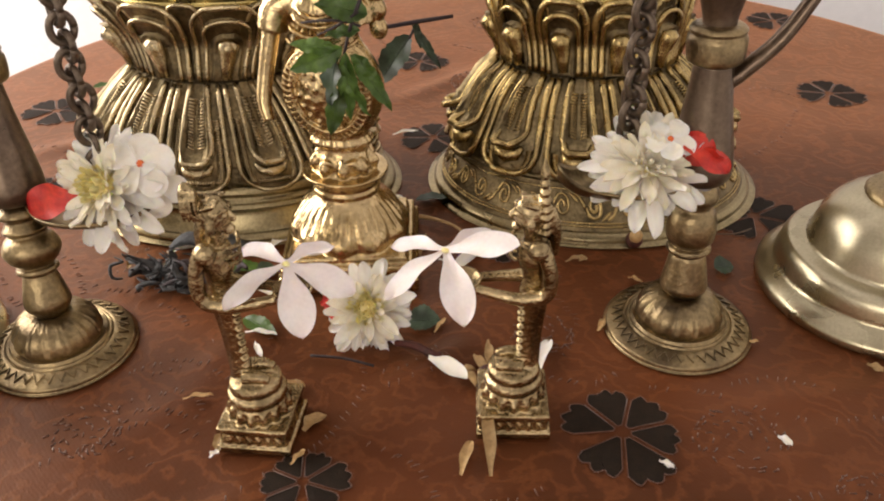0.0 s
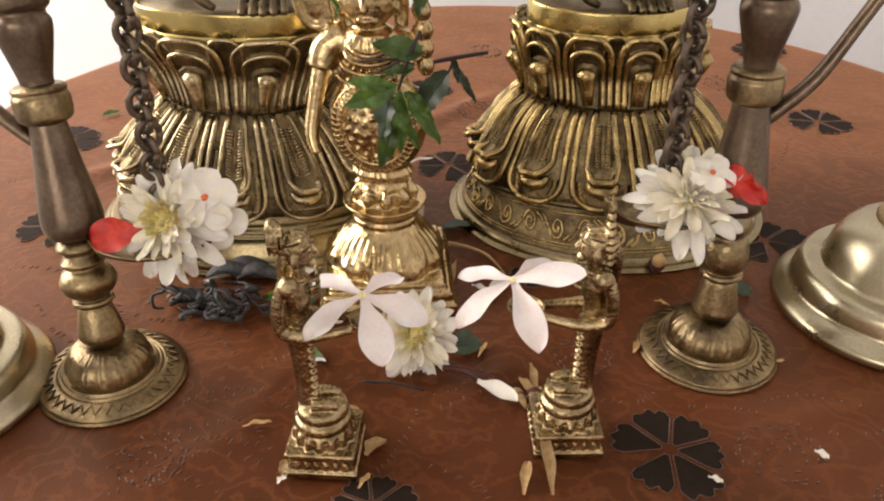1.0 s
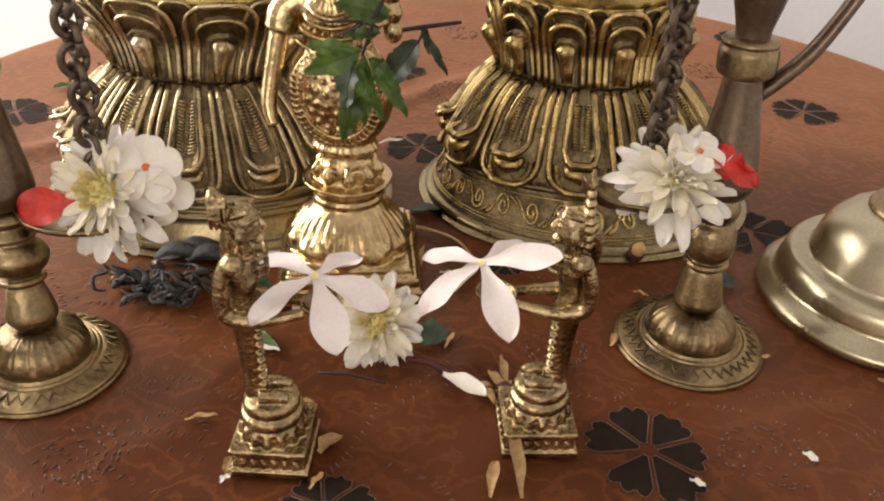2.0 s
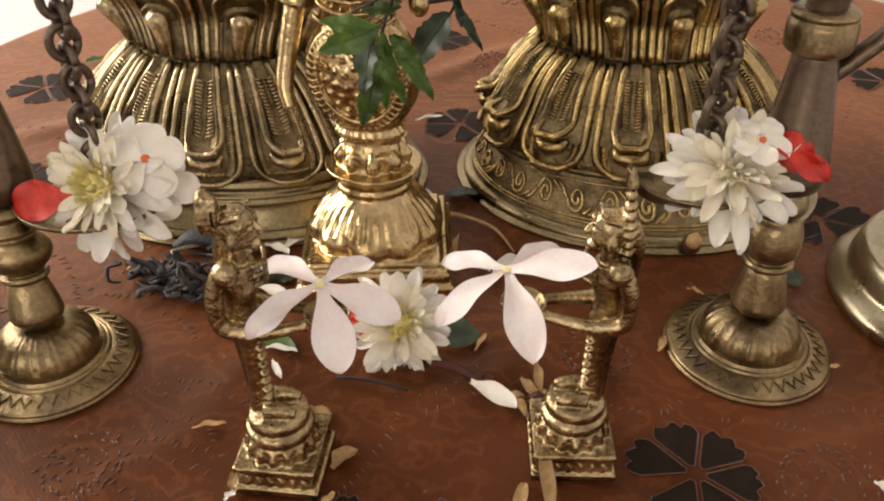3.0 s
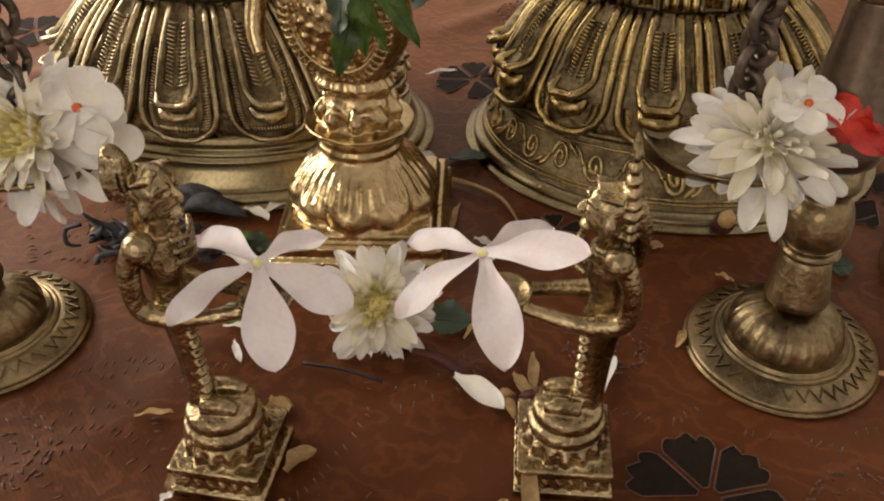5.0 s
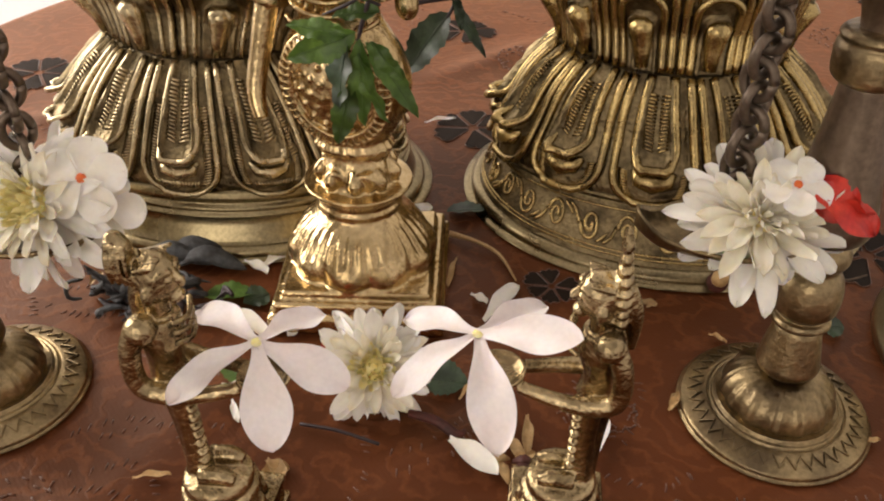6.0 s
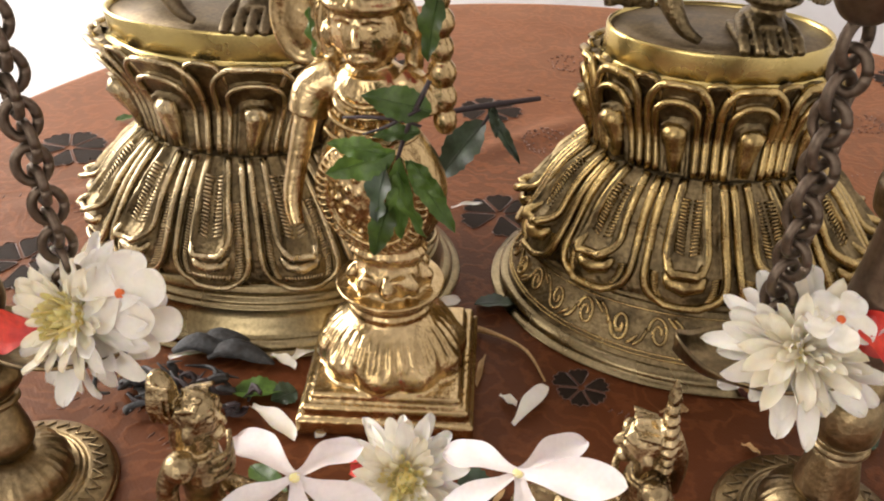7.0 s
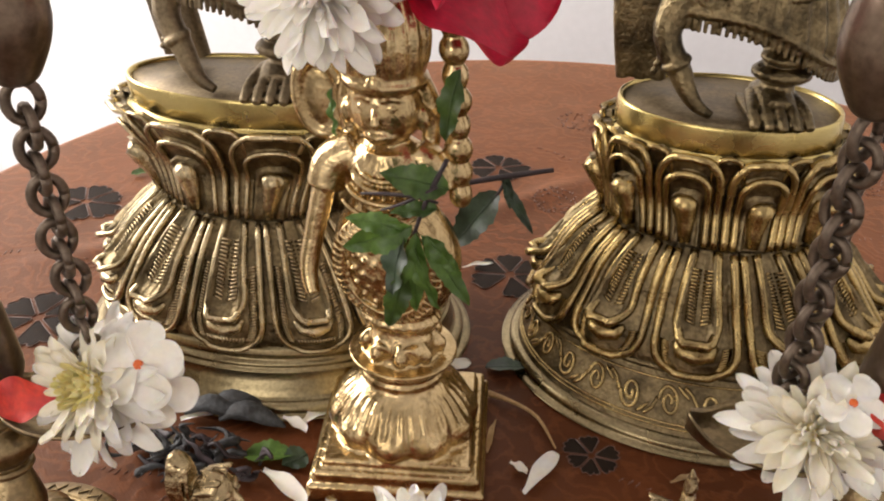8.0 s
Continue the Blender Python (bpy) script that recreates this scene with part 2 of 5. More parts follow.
def ball(bm, at, size, u=16, v=10, turn=None):
    m = Matrix.Translation(at) @ (turn or Matrix.Identity(4)) @ Matrix.Diagonal((*(size if hasattr(size, "__len__") else (size,) * 3), 1))
    bmesh.ops.create_uvsphere(bm, u_segments=u, v_segments=v, radius=1, matrix=m)
    return bm


def box(bm, lo, hi, bevel=0.0, matrix=None):
    c = [(a + b) / 2 for a, b in zip(lo, hi)]
    s = [b - a for a, b in zip(lo, hi)]
    m = (matrix or Matrix.Identity(4)) @ Matrix.Translation(c) @ Matrix.Diagonal((*s, 1))
    made = bmesh.ops.create_cube(bm, size=1, matrix=m)
    if bevel:
        es = list({e for v in made["verts"] for e in v.link_edges})
        bmesh.ops.bevel(bm, geom=es, offset=bevel, segments=2, affect="EDGES", profile=0.5)
    return bm


def fuse(ob, voxel):
    """Casts the overlapping forms of a statue into one skin."""
    md = ob.modifiers.new("cast", "REMESH")
    md.mode, md.voxel_size, md.use_smooth_shade = "VOXEL", voxel, True
    sm = ob.modifiers.new("soften", "SMOOTH")
    sm.factor, sm.iterations = 0.5, 2
    return ob


def noise3(x, y, z=0.0):
    return noise.noise(Vector((x, y, z)))


# ---- room ----
def wall(name, lo, hi, mat=PAINT):
    ob = part(name, box(bmesh.new(), lo, hi), mat, smooth=False)
    return tagged(ob, "plain white painted room wall", "wall", kind="structure")


FLOOR_Z = -0.74
tagged(part("floor", box(bmesh.new(), (-1.7, -2.2, FLOOR_Z - 0.1), (1.7, 1.8, FLOOR_Z)), TILE, smooth=False), "pale tiled room floor", "floor", kind="structure")
tagged(part("ceiling", box(bmesh.new(), (-1.7, -2.2, 1.96), (1.7, 1.8, 2.06)), PAINT, smooth=False), "white painted ceiling", "ceiling", kind="structure")
wall("wall_north", (-1.5, 1.6, FLOOR_Z), (1.5, 1.8, 1.96))
# East wall is unseen, set close to bounce light onto the right side.
wall("bounce_wall_east", (1.5, -2.2, FLOOR_Z), (1.7, 1.8, 1.96))
# west wall, with a window opening
for lo, hi in (((-1.7, -2.2, FLOOR_Z), (-1.5, 0.4, 1.96)), ((-1.7, 1.5, FLOOR_Z), (-1.5, 1.8, 1.96)),
               ((-1.7, 0.4, FLOOR_Z), (-1.5, 1.5, 0.1)), ((-1.7, 0.4, 1.4), (-1.5, 1.5, 1.96))):
    wall("wall_west", lo, hi)
# south wall, unseen, with an opening added for the front fill light
for lo, hi in (((-1.5, -2.2, FLOOR_Z), (-1.15, -2.0, 1.96)), ((0.15, -2.2, FLOOR_Z), (1.5, -2.0, 1.96)),
               ((-1.15, -2.2, FLOOR_Z), (0.15, -2.0, 0.35)), ((-1.15, -2.2, 1.55), (0.15, -2.0, 1.96))):
    wall("wall_south", lo, hi)


# ---- table and cloth ----
TX, TY, TR = 0.215, 0.73, 0.49


def cloth_z(x, y):
    """The cloth's slight waves over the table top."""
    z = 0.0011 * noise3(x * 9, y * 9, 3.1) + 0.0005 * noise3(x * 26, y * 26, 7.7)
    for (ax, ay, bx, by, h, w) in FOLDS:
        dx, dy = bx - ax, by - ay
        t = max(0.0, min(1.0, ((x - ax) * dx + (y - ay) * dy) / (dx * dx + dy * dy)))
        d = math.hypot(x - ax - t * dx, y - ay - t * dy)
        z += h * math.exp(-(d / w) ** 2) * math.sin(math.pi * min(1, max(0, t * 0.8 + 0.1)))
    return z - 0.0012


FOLDS = [(0.165, 0.50, 0.205, 0.535, 0.003, 0.008), (0.09, 0.40, 0.12, 0.43, 0.003, 0.012), (0.21, 0.42, 0.25, 0.44, 0.0025, 0.012), (0.06, 0.50, 0.10, 0.56, 0.0025, 0.012), (0.36, 0.50, 0.44, 0.52, 0.002, 0.010), (0.13, 0.42, 0.20, 0.53, 0.0022, 0.012), (0.02, 0.44, 0.08, 0.50, 0.0018, 0.012), (-0.10, 0.78, 0.02, 0.98, 0.004, 0.014),
         (-0.16, 0.74, -0.06, 0.80, 0.003, 0.010), (0.13, 0.86, 0.22, 0.95, 0.003, 0.012), (0.33, 0.44, 0.42, 0.50, 0.002, 0.012),
         (0.20, 0.80, 0.30, 1.00, 0.003, 0.012), (-0.05, 0.45, 0.06, 0.43, 0.0018, 0.01)]

table = thing("round_table", (TX, TY, FLOOR_Z), "round wooden table under a floor-length cloth", "table")
part("tabletop", lathe([(0.01, 0.70), (TR - 0.012, 0.70), (TR - 0.008, 0.706), (TR - 0.008, 0.730), (TR - 0.012, 0.735), (0.01, 0.735)], 64), WOOD, table)
part("pedestal", lathe(smooth_profile([(0.20, 0.0), (0.20, 0.03), (0.06, 0.08), (0.045, 0.3), (0.06, 0.6), (0.12, 0.70)], 5), 32), WOOD, table)


def cloth_mesh():
    bm = bmesh.new()
    rings, seg = 170, 300
    rows = []
    for j in range(1, rings + 1):
        k = j / rings
        r = TR * k
        rows.append([bm.verts.new((TX + r * math.cos(a), TY + r * math.sin(a), cloth_z(TX + r * math.cos(a), TY + r * math.sin(a))))
                     for a in (i * math.tau / seg for i in range(seg))])
    for k, (out, z) in enumerate(((0.004, -0.002), (0.008, -0.007), (0.010, -0.015), (0.012, -0.06), (0.018, -0.18), (0.03, -0.34), (0.045, -0.50), (0.055, -0.66))):
        row = []
        for i in range(seg):
            a = i * math.tau / seg
            w = min(1, k / 5) * (0.030 * math.sin(a * 14 + 2 * math.sin(a * 3)) + 0.012 * math.sin(a * 29 + 1))
            r = TR + out + w
            row.append(bm.verts.new((TX + r * math.cos(a), TY + r * math.sin(a), z)))
        rows.append(row)
    mid = bm.verts.new((TX, TY, cloth_z(TX, TY)))
    for i in range(seg):
        bm.faces.new((mid, rows[0][i], rows[0][(i + 1) % seg]))
    for a, b in zip(rows, rows[1:]):
        for i in range(seg):
            j = (i + 1) % seg
            bm.faces.new((a[i], b[i], b[j], a[j]))
    return bm


cloth = tagged(part("tablecloth", cloth_mesh(), CLOTH), "rust-brown brocade tablecloth with dark flower motifs", "tablecloth")


def fan_motif(x, y, size, turn, lobes=6, spread=338):
    """A dark woven fan flower with a thin copper outline."""
    bm, edge = bmesh.new(), bmesh.new()
    step = spread / lobes
    ca, sa = math.cos(radians(turn)), math.sin(radians(turn))

    def at(px, py, lift):
        wx, wy = x + (px * ca - py * sa) * size, y + (px * sa + py * ca) * size
        return Vector((wx, wy, cloth_z(wx, wy) + lift))
    for k in range(lobes):
        a0, a1 = radians(-spread / 2 + k * step + 2.6), radians(-spread / 2 + (k + 1) * step - 2.6)
        reach = (1.0, 1.12, 0.92, 0.95, 0.98, 1.02)[k % 6]
        outer = []
        for i in range(25):
            s = i / 24
            a = a0 + (a1 - a0) * s
            r = reach * (0.84 + 0.10 * math.sin(math.pi * s) ** 0.6 + 0.10 * abs(math.sin(s * math.pi * 3)) + 0.05 * noise3(x * 90 + k * 3.1, y * 90 + s * 9))
            outer.append((r * math.cos(a), r * math.sin(a)))
        inner = []
        for i in range(6):
            s = i / 5
            a = a1 + (a0 - a1) * (0.2 + 0.6 * s)
            inner.append((0.15 * math.cos(a), 0.15 * math.sin(a)))
        loop = outer + inner
        # rings from the outline towards its middle keep the lobe on the cloth's waves
        cx, cy = (sum(p[i] for p in loop) / len(loop) for i in (0, 1))
        rows = []
        for f in (1.0, 0.75, 0.5, 0.25):
            rows.append([bm.verts.new(at(cx + (px - cx) * f, cy + (py - cy) * f, 0.0007 if f < 1 else 0.0003)) for px, py in loop])
        mid = bm.verts.new(at(cx, cy, 0.0007))
        n = len(loop)
        for a, b in zip(rows, rows[1:]):
            for i in range(n):
                bm.faces.new((a[i], a[(i + 1) % n], b[(i + 1) % n], b[i]))
        for i in range(n):
            bm.faces.new((rows[-1][i], rows[-1][(i + 1) % n], mid))
        tube(edge, [at(px, py, 0.0006) for px, py in loop + loop[:1]], 0.00030, 5, 1)
    motif = part("flower_motif", bm, MOTIF, cloth, "dark brown woven fan-shaped flower")
    part("outline_braid", edge, THREAD, motif)


for spec in ((0.288, 0.476, 0.0295, 20), (0.505, 0.892, 0.027, 60), (0.396, 0.683, 0.029, 95), (0.136, 0.434, 0.0200, 100),
             (-0.167, 0.826, 0.028, 60), (0.226, 0.632, 0.014, 240), (-0.119, 0.684, 0.028, 75), (0.166, 0.790, 0.026, 70), (0.139, 0.950, 0.024, 80),
             (0.500, 1.075, 0.028, 90), (0.300, 0.940, 0.028, 40), (0.03, 1.02, 0.028, 110), (0.55, 0.60, 0.03, 80), (-0.06, 0.40, 0.03, 60)):
    fan_motif(*spec)


def stitch_row(bm, points, gap=0.0042, size=0.0022, wave=0.0):
    path = spline([(p[0], p[1], 0) for p in points], 24)
    run = 0.0
    for a, b in zip(path, path[1:]):
        d = b - a
        run += d.length
        if run < gap * random.uniform(0.6, 1.3) or d.length < 1e-6:
            continue
        run = 0.0
        d.normalize()
        ang = math.atan2(d.y, d.x) + radians(60 + 20 * random.random())
        half = Vector((math.cos(ang), math.sin(ang), 0)) * size * random.uniform(0.6, 1.1)
        if random.random() < 0.22:
            continue
        b = b + Vector((random.uniform(-1, 1), random.uniform(-1, 1), 0)) * 0.0010
        ends = [Vector((q.x, q.y, cloth_z(q.x, q.y) + 0.0001)) for q in (b - half, b, b + half)]
        tube(bm, ends, [0.00020, 0.00042, 0.00020], 5, 1)


def rosette(bm, x, y, r):
    for k, n in ((0.30, 7), (0.60, 14), (0.86, 20), (1.0, 24)):
        for i in range(n):
            if random.random() < 0.25:
                continue
            a = (i + random.uniform(-0.3, 0.3)) * math.tau / n
            q = k * random.uniform(0.92, 1.06)
            px, py = x + r * q * math.cos(a), y + r * q * math.sin(a)
            b = a + random.choice((0.5, 1.3, 1.6))
            qx, qy = px + 0.0030 * math.cos(b), py + 0.0030 * math.sin(b)
            tube(bm, [(px, py, cloth_z(px, py) + 0.0003), (qx, qy, cloth_z(qx, qy) + 0.0003)], 0.0004, 5, 1)


stitches = bmesh.new()
for row in (((-0.16, 0.60), (-0.12, 0.63), (-0.06, 0.61), (-0.03, 0.57)), ((-0.10, 0.60), (-0.08, 0.57), (-0.05, 0.55), (-0.02, 0.56)),
            ((-0.03, 0.59), (0.0, 0.60), (0.03, 0.585), (0.05, 0.56)), ((0.02, 0.50), (0.05, 0.515), (0.085, 0.50)), ((0.03, 0.48), (0.06, 0.49), (0.08, 0.47)),
            ((0.00, 0.43), (0.03, 0.45), (0.06, 0.44)), ((0.10, 0.42), (0.12, 0.44), (0.14, 0.46), (0.155, 0.50), (0.15, 0.52)),
            ((0.16, 0.51), (0.18, 0.52), (0.19, 0.535)), ((0.165, 0.50), (0.185, 0.51), (0.20, 0.53)), ((0.30, 0.51), (0.34, 0.505), (0.38, 0.49), (0.43, 0.495)),
            ((0.26, 0.53), (0.27, 0.56), (0.255, 0.59)), ((0.25, 0.58), (0.26, 0.61), (0.24, 0.62)), ((0.40, 0.76), (0.44, 0.80), (0.47, 0.86)),
            ((0.40, 0.88), (0.45, 0.90), (0.48, 0.88)), ((0.20, 0.86), (0.24, 0.90), (0.22, 0.96), (0.16, 1.0)), ((-0.10, 0.86), (-0.05, 0.92), (-0.08, 0.98)),
            ((-0.20, 0.74), (-0.15, 0.76), (-0.11, 0.74)), ((0.06, 0.90), (0.10, 0.98), (0.06, 1.05)), ((0.22, 1.02), (0.30, 1.06), (0.38, 1.02)),
            ((0.02, 0.44), (0.045, 0.465), (0.08, 0.46)), ((0.015, 0.455), (0.04, 0.475), (0.075, 0.472)), ((0.03, 0.50), (0.055, 0.51), (0.09, 0.515)), ((0.16, 0.46), (0.185, 0.45), (0.20, 0.43)),
            ((0.34, 0.51), (0.37, 0.52), (0.40, 0.51)), ((0.25, 0.44), (0.24, 0.43), (0.22, 0.425)), ((0.35, 0.43), (0.38, 0.445), (0.42, 0.44)), ((0.02, 0.585), (0.0, 0.575), (-0.03, 0.58)),
            ((0.01, 0.565), (0.03, 0.56), (0.045, 0.545)), ((-0.02, 0.615), (0.0, 0.63), (-0.03, 0.64)), ((0.06, 0.53), (0.08, 0.545), (0.10, 0.53)), ((0.24, 0.52), (0.27, 0.51), (0.29, 0.52))):
    stitch_row(stitches, row)
for spot in ((0.345, 0.474, 0.022), (0.19, 0.90, 0.018), (0.25, 0.55, 0.016), (0.02, 0.46, 0.018), (0.44, 0.98, 0.018), (0.20, 1.06, 0.018), (-0.12, 0.93, 0.018), (0.40, 0.44, 0.018)):
    rosette(stitches, *spot)
tagged(part("embroidery", stitches, THREAD, cloth, "copper thread embroidery stitches"), kind="stuff")


# ---- lotus pedestals ----
FOOT = [(0.006, 0.0), (0.111, 0.0), (0.1135, 0.0014), (0.1140, 0.0040), (0.1120, 0.0062), (0.1095, 0.0068)]


def knots(table):
    """A smooth curve through (height, value) pairs."""
    def f(z):
        for (z0, v0), (z1, v1) in zip(table, table[1:]):
            if z <= z1:
                k = max(0.0, min(1.0, (z - z0) / (z1 - z0)))
                return v0 + (v1 - v0) * k * k * (3 - 2 * k)
        return table[-1][1]
    return f


def oval_form(stretch, across, deep, shift_x, shift_y):
    """Places a point of a pedestal, by angle, radius and height, on its oval and slightly leaning body."""
    across, deep, shift_x, shift_y = (knots(t) for t in (across, deep, shift_x, shift_y))

    def place(a, r, z):
        return Vector((shift_x(z) + math.cos(a) * r * across(z), shift_y(z) + math.sin(a) * r * deep(z), z * stretch))
    return place


def turned(place, profile, seg=96, caps=True, sub=1):
    """A turned band on a pedestal's oval form, from (radius, height) pairs."""
    bm = bmesh.new()
    prof = []
    for (r0, z0), (r1, z1) in zip(profile, profile[1:]):
        prof += [(r0 + (r1 - r0) * k / sub, z0 + (z1 - z0) * k / sub) for k in range(sub)]
    prof.append(profile[-1])
    n = len(prof) - 1
    rows = grid(bm, lambda u, v: place(u * math.tau, *prof[round(v * n)]), seg, n, True)
    if caps:
        for row in (rows[0], rows[-1]):
            bm.faces.new(row)
    return bm


BODY = [(0.0985, 0.0320), (0.0972, 0.040), (0.0938, 0.050), (0.0878, 0.060), (0.0798, 0.070), (0.0702, 0.0795), (0.0608, 0.0875), (0.0550, 0.092), (0.0525, 0.095),
        (0.0535, 0.102), (0.0560, 0.114), (0.059, 0.129), (0.060, 0.141)]


def body_radius(z):
    for (r0, z0), (r1, z1) in zip(BODY, BODY[1:]):
        if z <= z1:
            k = max(0.0, (z - z0) / (z1 - z0))
            return r0 + (r1 - r0) * k
    return BODY[-1][0]


def hump(x, mid, width):
    return math.exp(-((x - mid) / width) ** 2)


def step(x, a, b):
    t = max(0.0, min(1.0, (x - a) / (b - a)))
    return t * t * (3 - 2 * t)


def tip_width(v, start, sharp=2.4):
    return 1.0 if v < start else max(0.0, 1 - ((v - start) / (1 - start)) ** sharp) ** 0.45


def lotus_petal(mid, half, z_root, z_tip, place, relief, flare=0.0, nu=40, nv=48, start=0.7):
    """One cast petal on the pedestal's body, from its root at the waist to its rounded tip."""
    bm = bmesh.new()

    def f(u, v):
        s = u * 2 - 1
        w = tip_width(v, start)
        z = z_root + (z_tip - z_root) * v
        a = mid + half * s * w
        r = body_radius(z) + relief(s, v, w) + flare * v ** 2.2
        # the sides of the sheet fold back into the body
        if u in (0, 1) or v == 1:
            r = body_radius(z) - 0.001 + flare * v ** 2.2 * 0.8
        return place(a, r, z)
    grid(bm, f, nu, nv)
    return bm


def petal_line(mid, half, z_root, z_tip, place, relief, flare, start, shape, lift, radius):
    """A raised cast line on a petal; shape gives its (s, v) points."""
    pts = []
    for s, v in shape:
        w = tip_width(v, start)
        z = z_root + (z_tip - z_root) * v
        a = mid + half * s * w
        r = body_radius(z) + relief(s, v, w) + lift + flare * v ** 2.2
        pts.append(place(a, r, z))
    return tube(bmesh.new(), pts, radius, 8, 1)


def u_shape(width, length, start, n=18, root=0.0, grow=0.0):
    """The two sides of a rounded tongue, from its root round its tip and back."""
    side = []
    for i in range(n + 1):
        t = (1 - (1 - i / n) ** 1.7) * 0.999
        v = root + (length - root) * t
        side.append((width * tip_width(t, start) * (1 - grow + grow * t), v))
    return [(-s, v) for s, v in side] + [(s, v) for s, v in reversed(side)]


def petal_ticks(mid, half, z_root, z_tip, place, relief, start, amount):
    """Short chased strokes along a petal's border and inside its tongue."""
    bm = bmesh.new()

    def at(s, v, lift):
        w = tip_width(v, start)
        z = z_root + (z_tip - z_root) * v
        a = mid + half * s * w
        r = body_radius(z) + relief(s, v, w) + lift
        return place(a, r, z)
    for side in (-1, 1):
        n = 26 if amount > 0.8 else 9
        for k in range(n):
            v = 0.30 + 0.60 * k / n if amount > 0.8 else 0.72 + 0.2 * k / n
            tube(bm, [at(side * 0.80, v, 0.0002), at(side * 0.58, v + 0.012, 0.0002)], 0.00075, 5, 1)
        for k in range(16):
            v = 0.10 + 0.44 * k / 16
            tube(bm, [at(side * 0.05, v + 0.03, 0.0003), at(side * 0.30, v, 0.0003)], 0.00075, 5, 1)
    for k in range(13):
        s = -0.48 + 0.96 * k / 12
        if amount > 0.8:
            tube(bm, [at(s, 0.865, 0.0002), at(s * 1.05, 0.915, 0.0002)], 0.00075, 5, 1)
    return bm


def relief_low(hatch, depth):
    def h(s, v, w):
        e = (1 - abs(s)) * w * 0.021
        out = 0.0012 + 0.002 * step(e, 0, 0.0016) + depth * 0.0022 * hump(e, 0.0022, 0.0011) + 0.0055 * v * (1 - s * s)
        t = v / 0.68
        if t < 1:
            wi = 0.50 * tip_width(t, 0.7) * (0.75 + 0.25 * t)
            ei = (wi - abs(s)) * w * 0.021
            if ei > -0.0008:
                out += depth * 0.0034 * hump(ei, 0.0012, 0.0010) + 0.0026 * step(ei, -0.0004, 0.0012) + 0.0055 * t ** 3 * step(ei, -0.0004, 0.001)
                out -= 0.0024 * step(ei, 0.0022, 0.0040) * (1 - step(t, 0.8, 0.95))
        else:
            out += 0.0034 * hump(v, 0.74, 0.06) * hump(s, 0, 0.5)
        return out
    return h


def relief_high(depth):
    def h(s, v, w):
        e = (1 - abs(s)) * w * 0.020
        out = 0.0010 + 0.0022 * step(e, 0, 0.0018) + depth * 0.0020 * hump(e, 0.0022, 0.0011) + 0.0025 * v * (1 - s * s)
        for length, wide, tall in ((0.82, 0.66, 0.0034), (0.60, 0.44, 0.0052)):
            t = v / length
            if t < 1:
                ei = (wide * tip_width(t, 0.72) - abs(s)) * w * 0.020
                out += depth * 0.0016 * hump(ei, 0.0008, 0.0009) + tall * step(ei, -0.0002, 0.0012) * (0.35 + 0.65 * t * t)
        return out
    return h


def relief_back(s, v, w):
    e = (1 - abs(s)) * w * 0.014
    return 0.0002 + 0.0012 * step(e, 0, 0.0014) + 0.0014 * hump(e, 0.0018, 0.001) + 0.0016 * v * (1 - s * s)


